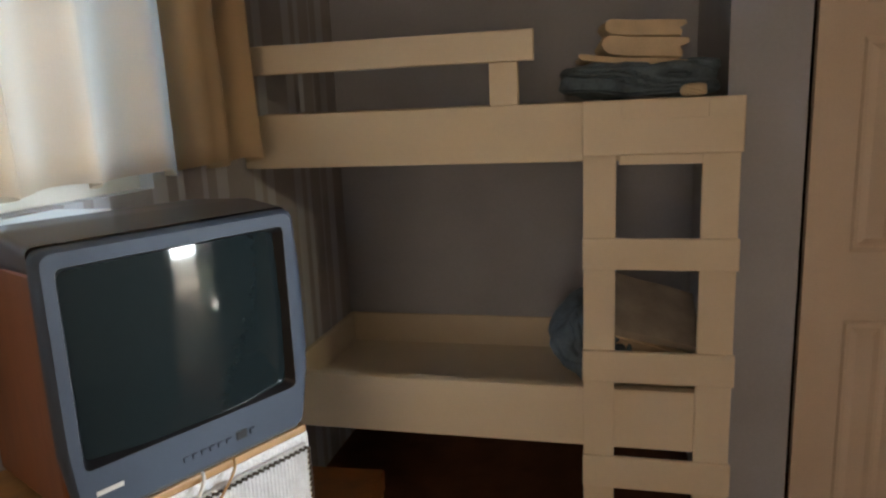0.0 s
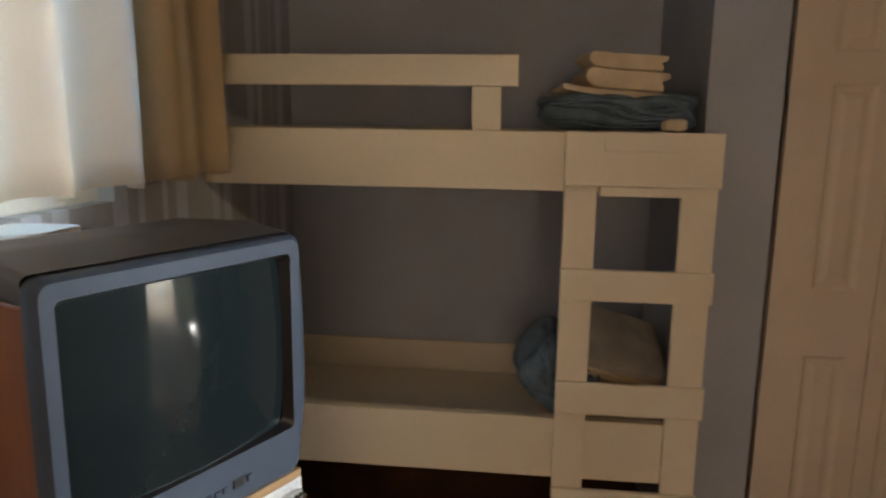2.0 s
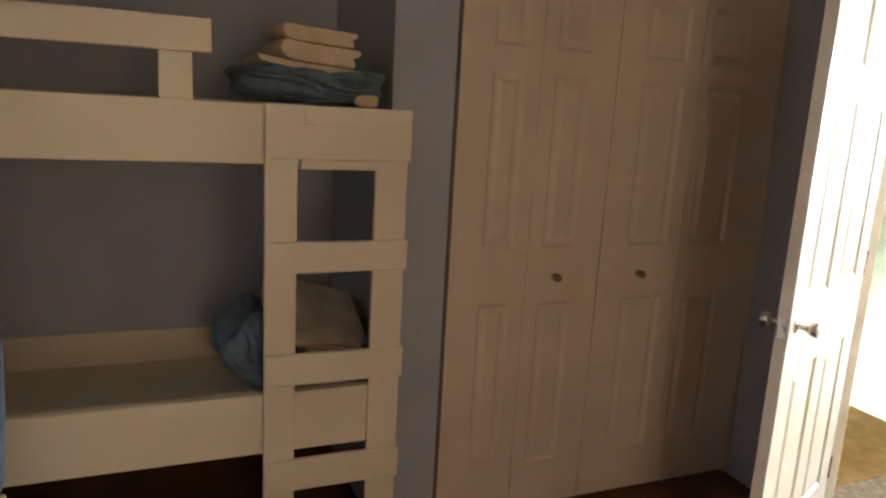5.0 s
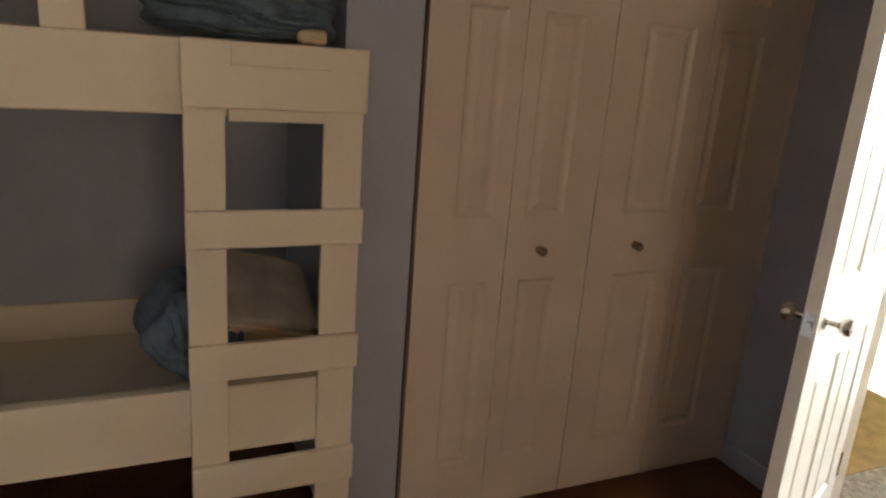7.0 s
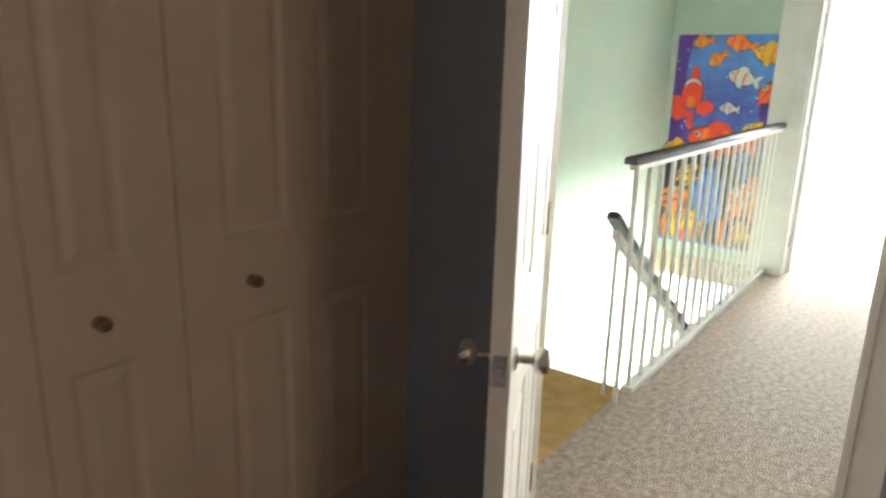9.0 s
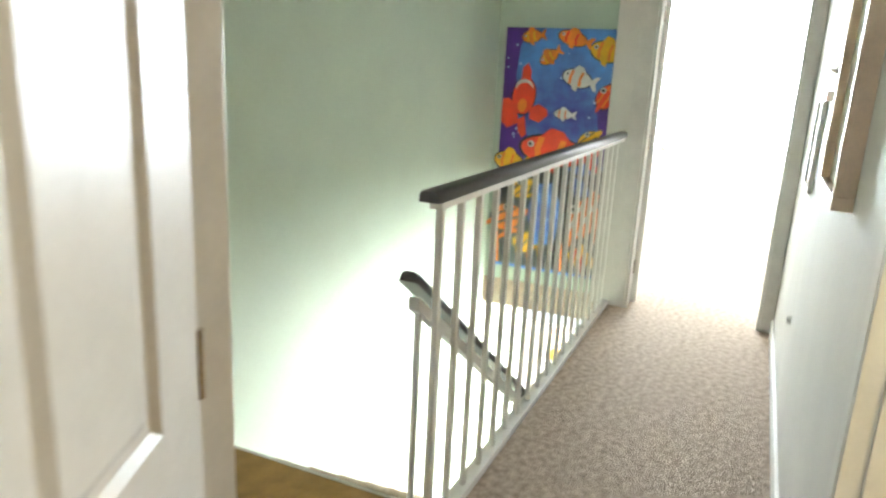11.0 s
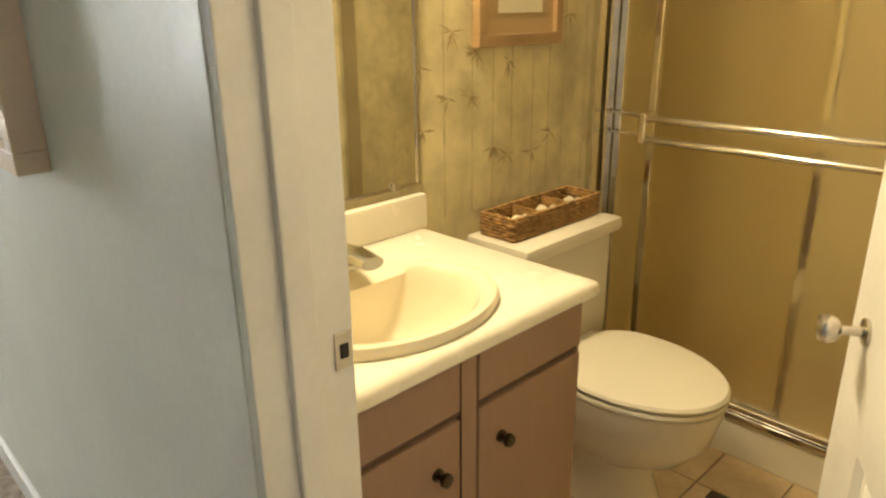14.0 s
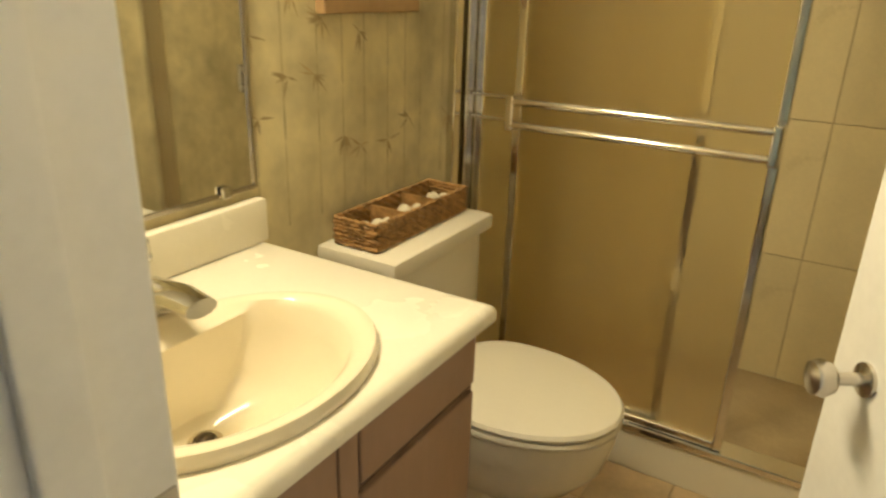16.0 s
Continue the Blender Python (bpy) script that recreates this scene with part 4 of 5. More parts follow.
# deep water, reef and weeds
for pts in ([(0.575, 1.71), (0.575, 0.80), (0.40, 0.85), (0.36, 1.0), (0.48, 1.12), (0.46, 1.25), (0.49, 1.4), (0.47, 1.6), (0.42, 1.71)],
            [(-0.15, 1.40), (-0.09, 1.36), (-0.06, 1.25), (-0.10, 1.0), (-0.05, 0.9), (-0.15, 0.85)]):
    print_shape("dark_water", 0.0003, pts, PURPLE, po)
print_shape("reef_shadow", 0.0004, [(0.575, 0.82), (0.42, 0.86), (0.30, 0.80), (0.12, 0.84), (0.0, 0.78), (-0.15, 0.84), (-0.15, 0.12), (0.575, 0.12)], BLACK, po)
for pts in ([(0.30, 0.70), (0.18, 0.72), (0.10, 0.55), (0.14, 0.30), (0.28, 0.28), (0.34, 0.5)], [(0.05, 0.78), (-0.05, 0.74), (-0.08, 0.66), (0.02, 0.64)]):
    print_shape("pale_water", 0.0005, pts, SEA, po)
brng = random.Random(5)
for k in range(22):
    y, z = brng.choice(((0.50, 1.55), (0.49, 1.10), (0.20, 1.45), (0.0, 1.2), (0.22, 0.5))), 0
    cy, cz = y[0] + brng.uniform(-0.06, 0.06), y[1] + brng.uniform(-0.12, 0.12)
    r = brng.uniform(0.004, 0.010)
    print_shape("bubble", 0.0009, ellipse(cy, cz, r, r, n=10), BUBBLE, po)
for k in range(9):
    y0 = 0.54 - 0.076 * k
    top = 0.30 + 0.16 * brng.random()
    print_shape("weed", 0.0008, [(y0, 0.12), (y0 + 0.014, 0.22), (y0 + 0.002, top), (y0 - 0.012, 0.24), (y0 - 0.018, 0.12)], (ORANGE, YELLOW, RED)[k % 3], po)
for args in ((0.20, 0.93, 0.44, 0.19, 0.10, RED, ORANGE), (0.40, 1.655, 0.13, 0.075, -0.15, ORANGE, YELLOW), (0.13, 1.65, 0.19, 0.085, 0.25, ORANGE, RED), (-0.09, 1.575, 0.20, 0.12, 0.2, YELLOW, ORANGE),
             (0.275, 1.53, 0.13, 0.075, -0.6, ORANGE, YELLOW), (0.08, 1.405, 0.19, 0.105, 0.25, FISHWHITE, ORANGE), (-0.12, 1.30, 0.12, 0.16, 0.6, RED, ORANGE), (0.15, 1.175, 0.12, 0.06, 0.05, FISHWHITE, ORANGE),
             (-0.03, 1.02, 0.10, 0.14, 0.9, YELLOW, BLACK), (0.50, 0.84, 0.20, 0.12, 0.1, YELLOW, ORANGE), (0.49, 0.45, 0.18, 0.22, 1.2, ORANGE, BLACK), (0.40, 0.66, 0.12, 0.14, 0.9, YELLOW, BLACK),
             (-0.04, 0.50, 0.20, 0.28, 0.4, ORANGE, FISHWHITE), (0.36, 0.28, 0.14, 0.12, 0.5, YELLOW, BLACK), (-0.05, 0.24, 0.16, 0.12, 0.2, YELLOW, RED)):
    poster_fish(*args)
# the large red fish swims straight at the viewer: round face, white collar, spread fins, tail above
big = print_shape("outline", 0.0010, ellipse(0.425, 1.275, 0.085, 0.125, 0.12), BLACK, po)
print_shape("fin", 0.0012, [(0.47, 1.22), (0.53, 1.26), (0.572, 1.25), (0.574, 1.10), (0.53, 1.06), (0.45, 1.10)], RED, big)
print_shape("fin", 0.0012, [(0.38, 1.20), (0.32, 1.23), (0.26, 1.20), (0.25, 1.16), (0.31, 1.11), (0.38, 1.13)], RED, big)
print_shape("fin", 0.0012, [(0.46, 1.12), (0.41, 1.15), (0.39, 1.03), (0.42, 1.0), (0.45, 1.04)], RED, big)
print_shape("tail", 0.0012, [(0.455, 1.36), (0.445, 1.46), (0.41, 1.49), (0.385, 1.44), (0.385, 1.36)], RED, big)
print_shape("fish", 0.0020, ellipse(0.425, 1.275, 0.078, 0.118, 0.12), RED, big)
print_shape("collar", 0.0024, ellipse(0.425, 1.335, 0.060, 0.050, 0.12), FISHWHITE, big)
print_shape("head", 0.0028, ellipse(0.422, 1.305, 0.060, 0.058, 0.12), RED, big)
print_shape("belly", 0.0028, ellipse(0.432, 1.215, 0.030, 0.045, 0.12), ORANGE, big)

# ---- hall pictures and plates ----


def picture(name, axis, pos, out, a0, a1, z0, z1, fw, frame_mat, mat_mat, label, art=None, depth=0.025):
    """A framed picture on a wall across the axis, proud of it towards out."""
    pc = thing(name, label, "picture")

    def bx(u0, u1, v0, v1, d0, d1, bv=0.003):
        lo, hi = sorted((pos + out * d0, pos + out * d1))
        return boxed(lo, hi, u0, u1, v0, v1, bevel=bv) if axis == "x" else boxed(u0, u1, lo, hi, v0, v1, bevel=bv)

    part("frame", bx(a0, a1, z0, z0 + fw, 0, depth), frame_mat, pc)
    part("frame", bx(a0, a1, z1 - fw, z1, 0, depth), frame_mat, pc)
    part("frame", bx(a0, a0 + fw, z0 + fw, z1 - fw, 0, depth), frame_mat, pc)
    part("frame", bx(a1 - fw, a1, z0 + fw, z1 - fw, 0, depth), frame_mat, pc)
    part("mat", bx(a0 + fw, a1 - fw, z0 + fw, z1 - fw, 0.002, depth * 0.5, 0), mat_mat, pc)
    if art:
        m = (a1 - a0) * 0.24
        sheet = part("print", bx(a0 + m, a1 - m, z0 + m, z1 - m, depth * 0.5, depth * 0.5 + 0.002, 0), PAPER, pc)
        for k in range(3):
            r = (a1 - a0) * (0.155 - 0.045 * k)
            disc = lathe(bmesh.new(), ((1.0, 0.0), (0.98, 0.0006)), 28, Matrix.Translation((pos + out * (depth * 0.5 + 0.0025 + 0.001 * k), (a0 + a1) / 2, z0 + m + (a1 - a0) * 0.26)) @ Vector((out, 0, 0)).to_track_quat("Z", "Y").to_matrix().to_4x4(), r, r)
            part("motif", disc, (art, PAPER, art)[k], sheet)
    return pc


picture("framed_picture", "y", -1.27, 1, 2.80, 3.28, 1.12, 1.80, 0.035, PINKWOOD, PAPER, "wide pinkish wood framed picture on the hall wall", depth=0.05)
picture("framed_picture", "y", -1.27, 1, 4.15, 4.46, 0.98, 1.38, 0.02, TRIM, PAPER, "small pale framed picture on the hall wall", depth=0.02)
picture("framed_picture", "x", 2.83, -1, -2.575, -2.243, 1.257, 1.70, 0.03, FRAMEWOOD, MATBOARD, "light wood framed small print on the bamboo wallpaper", art=MATBOARD)
dec = thing("wall_ornament", "small grey metal key holder on the hall wall", "key holder", (3.78, -1.27, 1.375))
part("plate", boxed(-0.16, 0.16, 0.0, 0.012, 0.0, 0.17, bevel=0.004), KNOBMETAL, dec)
part("card", boxed(0.0, 0.13, 0.0125, 0.016, 0.045, 0.13), PAPER, dec, "white card in the holder")
part("ledge", boxed(-0.16, 0.16, 0.0125, 0.05, 0.0, 0.035, bevel=0.003), NICKEL, dec)
for dx in (-0.12, -0.07, -0.02):
    part("hook", rod(bmesh.new(), (dx, 0.012, 0.10), (dx, 0.05, 0.11), 0.005, n=8), NICKEL, dec)
db = thing("door_bumper", "small white wall bumper on the hall wall", "bumper", (4.01, -1.27, 0.454))
part("disc", rod(bmesh.new(), (0, 0, 0), (0, 0.018, 0), 0.02, 0.014), TRIM, db)
sp = thing("strike_plate", "brass-edged strike plate on the bathroom door jamb", "strike plate")
part("plate", boxed(2.2025, 2.205, -1.382, -1.359, 0.971, 1.015), NICKEL, sp)
part("latch_hole", boxed(2.2010, 2.2035, -1.376, -1.366, 0.984, 1.001), BLACK, sp)

# ---- bathroom shell ----
structure("wall_bath_east", boxed(2.83, 2.95, -3.70, -1.39, 0, 2.44), BAMBOO, "ochre bamboo-patterned wallpaper on the bathroom wall", "wall")
structure("wall_bath_north", boxed(2.246, 2.83, -1.398, -1.391, 0.08, 2.44), BAMBOO, "ochre bamboo wallpaper beside the bathroom door", "wall")
structure("wall_bath_west", boxed(1.501, 1.507, -3.70, -1.41, 0.08, 2.44), BAMBOO, "ochre bamboo wallpaper on the bathroom wall", "wall")
structure("ceiling_bath", boxed(1.45, 2.95, -3.75, -1.33, 2.44, 2.54), CEIL, "textured white bathroom ceiling", "ceiling")
FZ = 0.06
structure("threshold", boxed(1.518, 2.195, -1.42, -1.30, -0.01, FZ + 0.004, bevel=0.008), COUNTER, "pale stone threshold of the bathroom", "threshold")
bath_floor = structure("floor_bath", boxed(1.45, 2.9, -3.7, -1.40, -0.1, FZ - 0.006), GROUT, "beige square floor tiles with grey-brown grout", "floor")
structure("wall_shower_back", boxed(1.45, 2.95, -3.70, -3.60, 0, 2.44), GROUT, "tan tiled back wall of the shower", "wall")
curb = structure("shower_curb", boxed(1.507, 2.83, -2.90, -2.816, FZ - 0.004, FZ + 0.13, bevel=0.012), PORCELAIN, "cream shower curb", "curb")

# printed bamboo sprays on the wallpaper
SPRAY = shader("bamboo_leaf_print", (0.47, 0.36, 0.19), 0.6, var=0.2, scale=20, bump=0)
STEM = shader("bamboo_stem_print", (0.56, 0.47, 0.27), 0.6, var=0.2, scale=20, bump=0)
rng = random.Random(7)
leaves, stems = bmesh.new(), bmesh.new()
for i in range(9):
    y = -2.06 - 0.082 * i + rng.uniform(-0.02, 0.02)
    z = 0.85
    while z < 2.35:
        top = z + rng.uniform(0.10, 0.18)
        w = 0.0022
        stems.faces.new([stems.verts.new((2.8294, yy, zz)) for yy, zz in ((y - w, z), (y + w, z), (y + w * 0.8, top), (y - w * 0.8, top))])
        z = top + 0.004
        if rng.random() < 0.62:
            cy, cz = y + rng.uniform(-0.03, 0.03), z
            for k in range(rng.randint(6, 10)):
                a = radians(rng.uniform(170, 400))
                ln, hw = rng.uniform(0.025, 0.055), rng.uniform(0.0018, 0.0034)
                dy, dz = math.cos(a), math.sin(a)
                m0 = (cy + dy * ln * 0.4, cz + dz * ln * 0.4)
                leaves.faces.new([leaves.verts.new((2.8290 - 0.0002 * k, yy, zz)) for yy, zz in ((cy, cz), (m0[0] - dz * hw, m0[1] + dy * hw), (cy + dy * ln, cz + dz * ln), (m0[0] + dz * hw, m0[1] - dy * hw))])
east = bpy.data.objects["wall_bath_east"]
part("bamboo_stems", stems, STEM, east, kind="stuff")
part("bamboo_leaves", leaves, SPRAY, east, kind="stuff")

# ---- vanity ----


def vanity():
    v = thing("vanity_cabinet", "mauve-brown bathroom vanity cabinet with dark grooves and round knobs", "cabinet")
    part("body", boxed(2.351, 2.825, -2.030, -1.402, FZ, 0.70), VANITYDARK, v)
    part("side_panel", boxed(2.341, 2.826, -2.040, -2.0305, FZ, 0.812), VANITY, v)
    for y0, y1, ky in ((-1.690, -1.405, -1.635), (-2.036, -1.737, -1.795)):
        part("drawer_front", boxed(2.334, 2.350, y0, y1, 0.710, 0.812, bevel=0.003), VANITY, v)
        d = part("door", boxed(2.334, 2.350, y0, y1, FZ + 0.09, 0.694, bevel=0.004), VANITY, v)
        knob(d, "knob", (2.334, ky, 0.612), (-1, 0, 0), 0.0135, BRONZE, 0.01)
    part("top_rail", boxed(2.3385, 2.361, -2.03, -1.402, 0.7005, 0.812), VANITYDARK, v)
    part("stile", boxed(2.3365, 2.338, -1.733, -1.696, FZ + 0.09, 0.812), VANITY, v)
    part("toe_kick", boxed(2.3385, 2.3505, -2.036, -1.405, FZ, FZ + 0.085), VANITY, v)


vanity()
SC = (2.500, -1.680)
SRX, SRY = 0.158, 0.208


def counter():
    top = thing("countertop", "cream moulded vanity top with backsplash", "countertop")
    x0, x1, y0, y1, z0, z1 = 2.311, 2.826, -2.058, -1.401, 0.813, 0.850
    bm = bmesh.new()
    n = 72
    inner, outer = [], []
    for k in range(n):
        a = 2 * math.pi * k / n
        c, s = math.cos(a), math.sin(a)
        inner.append((SC[0] + (SRX - 0.012) * c, SC[1] + (SRY - 0.012) * s))
        reach = min(((x1 if c > 0 else x0) - SC[0]) / c if abs(c) > 1e-6 else 9, ((y1 if s > 0 else y0) - SC[1]) / s if abs(s) > 1e-6 else 9)
        outer.append((SC[0] + reach * c, SC[1] + reach * s))
    for cx in (x0, x1):
        for cy in (y0, y1):
            k = min(range(n), key=lambda i: (outer[i][0] - cx) ** 2 + (outer[i][1] - cy) ** 2)
            outer[k] = (cx, cy)

    def shrink(p, e):
        return (min(max(p[0], x0 + e), x1 - e), min(max(p[1], y0 + e), y1 - e))

    rings = [[bm.verts.new((*p, z0)) for p in inner], [bm.verts.new((*p, z1)) for p in inner]]
    for e, z in ((0.016, z1), (0.006, z1 - 0.004), (0.0, z1 - 0.014), (0.0, z0 + 0.008), (0.008, z0)):
        rings.append([bm.verts.new((*shrink(p, e), z)) for p in outer])
    rings.append(rings[0])
    for a, b in zip(rings, rings[1:]):
        for k in range(n):
            bm.faces.new((a[k], a[(k + 1) % n], b[(k + 1) % n], b[k]))
    part("slab", bm, COUNTER, top, smooth=True)
    part("backsplash", boxed(2.800, 2.827, -2.058, -1.401, 0.8505, 0.935, bevel=0.008), COUNTER, top, smooth=True)


counter()


def sink():
    s = thing("sink", "oval bisque drop-in sink with a flat rim", "sink", (SC[0], SC[1], 0.850))
    bm = bmesh.new()
    n = 56
    rings = []
    for f, z in ((1.06, 0.001), (1.075, 0.010), (1.05, 0.020), (1.0, 0.022), (0.93, 0.018), (0.88, 0.006), (0.82, -0.03), (0.68, -0.085), (0.45, -0.12), (0.18, -0.132), (0.10, -0.134)):
        ledge = 9.0 if f > 0.9 else 0.100 + 0.01 * (0.88 - f)
        rings.append([bm.verts.new((min(ledge, SRX * f * math.cos(2 * math.pi * k / n) + (0.060 * (0.93 - f) / 0.83 if f < 0.93 else 0)), SRY * f * math.sin(2 * math.pi * k / n), z)) for k in range(n)])
    for a, b in zip(rings, rings[1:]):
        for k in range(n):
            bm.faces.new((a[k], a[(k + 1) % n], b[(k + 1) % n], b[k]))
    bm.faces.new(rings[-1])
    part("basin", bm, BISQUE, s, smooth=True)
    part("drain", lathe(bmesh.new(), ((0.024, -0.134), (0.024, -0.129), (0.017, -0.128), (0.015, -0.131)), 24, Matrix.Translation((0.060, 0, 0))), CHROME, s, smooth=True)
    part("stopper", lathe(bmesh.new(), ((0.013, -0.131), (0.013, -0.124), (0.006, -0.121)), 18, Matrix.Translation((0.060, 0, 0))), BRONZE, s, smooth=True)


sink()


def faucet():
    f = thing("faucet", "chrome single-handle faucet with a clear acrylic knob", "faucet", (2.700, -1.700, 0.8505))
    bm = lathe(bmesh.new(), ((1.0, 0), (1.0, 0.014), (0.88, 0.026), (0.5, 0.032)), 28, Matrix(), 0.030, 0.082)
    part("base", bm, CHROME, f, smooth=True)
    part("body", lathe(bmesh.new(), ((0.028, 0.015), (0.025, 0.068), (0.018, 0.078)), 22), CHROME, f, smooth=True)
    bm = bmesh.new()
    sect = [(0.02, 0.038, 0.036, 0.024), (-0.03, 0.056, 0.033, 0.022), (-0.09, 0.066, 0.029, 0.016), (-0.135, 0.062, 0.026, 0.011)]
    rings = []
    for x, z, hw, hh in sect:
        rings.append([bm.verts.new((x + 0.3 * hh * math.sin(2 * math.pi * k / 12), hw * math.cos(2 * math.pi * k / 12), z + hh * math.sin(2 * math.pi * k / 12))) for k in range(12)])
    for a, b in zip(rings, rings[1:]):
        for k in range(12):
            bm.faces.new((a[k], a[(k + 1) % 12], b[(k + 1) % 12], b[k]))
    bm.faces.new(rings[0])
    bm.faces.new(rings[-1])
    part("spout", bm, CHROME, f, smooth=True)
    part("knob", lathe(bmesh.new(), ((0.010, 0.078), (0.017, 0.086), (0.027, 0.102), (0.025, 0.124), (0.013, 0.134)), 10), ACRYLIC, f, "clear acrylic knob")


faucet()
mi = thing("mirror", "wall mirror with thin metal edge above the vanity", "mirror")
part("glass", boxed(2.822, 2.829, -2.045, -1.402, 0.960, 2.0), MIRROR, mi)
part("edge", boxed(2.818, 2.8295, -2.052, -2.0455, 0.955, 2.0), NICKEL, mi)
part("edge", boxed(2.818, 2.8295, -2.045, -1.402, 0.953, 0.9595), NICKEL, mi)
part("clip", boxed(2.812, 2.8178, -1.985, -1.965, 0.950, 0.972, bevel=0.002), CHROME, mi)

# ---- toilet ----


def toilet():
    t = thing("toilet", "cream porcelain toilet with the lid down", "toilet", (2.82, -2.425, FZ))
    part("tank", boxed(-0.185, 0.0, -0.198, 0.198, 0.36, 0.690, bevel=0.025), PORCELAIN, t, smooth=True)
    part("tank_lid", boxed(-0.205, 0.003, -0.214, 0.214, 0.6905, 0.730, bevel=0.012), PORCELAIN, t, smooth=True)
    part("flush_lever", rod(bmesh.new(), (-0.19, 0.15, 0.64), (-0.20, 0.09, 0.63), 0.006), CHROME, t)

    def egg(scale, z, back=-0.19, front=-0.635, half=0.185, n=40):
        """An elongated bowl outline."""
        out = []
        c = back - 0.19
        for k in range(n):
            a = 2 * math.pi * k / n
            u, v = math.cos(a), math.sin(a)
            lx = (c - front) if u < 0 else (back - c)
            out.append((c + lx * scale * math.copysign(abs(u) ** (0.75 if u > 0 else 1.0), u), half * scale * v, z))
        return out

    def loft(levels):
        bm = bmesh.new()
        rings = [[bm.verts.new(p) for p in lv] for lv in levels]
        for a, b in zip(rings, rings[1:]):
            for k in range(len(a)):
                bm.faces.new((a[k], a[(k + 1) % len(a)], b[(k + 1) % len(a)], b[k]))
        bm.faces.new(rings[0][::-1])
        bm.faces.new(rings[-1])
        return bm

    def sect(sx0, sx1, half, z):
        return egg(1.0, z, sx1, sx0, half)

    part("bowl", loft([sect(-0.50, -0.16, 0.095, 0.0), sect(-0.50, -0.16, 0.10, 0.02), sect(-0.47, -0.16, 0.085, 0.10), sect(-0.47, -0.16, 0.088, 0.15), sect(-0.55, -0.16, 0.125, 0.19), sect(-0.61, -0.17, 0.165, 0.265), sect(-0.63, -0.18, 0.18, 0.345), sect(-0.635, -0.18, 0.183, 0.375)]), PORCELAIN, t, smooth=True)
    part("shelf", boxed(-0.26, -0.01, -0.12, 0.12, 0.20, 0.379, bevel=0.02), PORCELAIN, t, smooth=True)
    part("seat", loft([egg(1.0, 0.378), egg(1.015, 0.386), egg(1.0, 0.394)]), PORCELAIN, t, smooth=True)
    part("lid", loft([egg(1.0, 0.3985), egg(1.015, 0.406), egg(0.99, 0.414), egg(0.7, 0.420), egg(0.2, 0.422)]), PORCELAIN, t, smooth=True)
    for y in (-0.07, 0.07):
        part("lid_hinge", rod(bmesh.new(), (-0.205, y - 0.02, 0.405), (-0.205, y + 0.02, 0.405), 0.011), PORCELAIN, t)


toilet()


def basket():
    b = thing("wicker_basket", "brown wicker tray basket with three compartments on the toilet tank", "basket", (2.738, -2.425, FZ + 0.731))
    hx, hy, h = 0.055, 0.185, 0.062
    part("bottom", boxed(-hx, hx, -hy, hy, 0, 0.006), BASKETM, b)
    bm = bmesh.new()
    for j in range(7):
        z = 0.006 + j * 0.0088
        for wob in (0,):
            pts = []
            for x0, y0, x1, y1, n in ((-hx, -hy, hx, -hy, 8), (hx, -hy, hx, hy, 24), (hx, hy, -hx, hy, 8), (-hx, hy, -hx, -hy, 24)):
                for k in range(n):
                    u = k / n
                    off = 0.0025 * (1 if (k + j) % 2 else -1)
                    pts.append(Vector((x0 + (x1 - x0) * u + (off if x0 == x1 else 0), y0 + (y1 - y0) * u + (off if y0 == y1 else 0), z)))
            for p, q in zip(pts, pts[1:] + pts[:1]):
                rod(bm, p, q, 0.0048, n=5, caps=False)
    tagged(part("weave", bm, BASKETM, b), kind="stuff")
    for y in (-0.062, 0.062):
        part("divider", boxed(-hx, hx, y - 0.003, y + 0.003, 0.006, h - 0.006), BASKETM, b)
    return b


basket()
SHELLS = tuple((x + 0.023, y, r) for x, y, r in ((2.70, -2.30, 0.020), (2.725, -2.29, 0.016), (2.70, -2.335, 0.017), (2.71, -2.42, 0.020), (2.73, -2.44, 0.016), (2.695, -2.45, 0.018), (2.71, -2.54, 0.020), (2.73, -2.56, 0.016), (2.70, -2.57, 0.017)))
for x, y, r in SHELLS:
    bm = bmesh.new()
    bmesh.ops.create_icosphere(bm, subdivisions=2, radius=r)
    for v in bm.verts:
        v.co *= 1 + 0.25 * noise.noise(v.co * 60 + Vector((x * 50, y * 50, 0)))
        v.co.z *= 1.2
    ob = part("soap_shell", bm, SOAP, smooth=True)
    ob.location = (x, y, FZ + 0.731 + 0.006 + r * 1.2)
    tagged(ob, "small cream shell-shaped soap in the wicker basket", "soap", "soaps in the basket")

# ---- shower doors ----


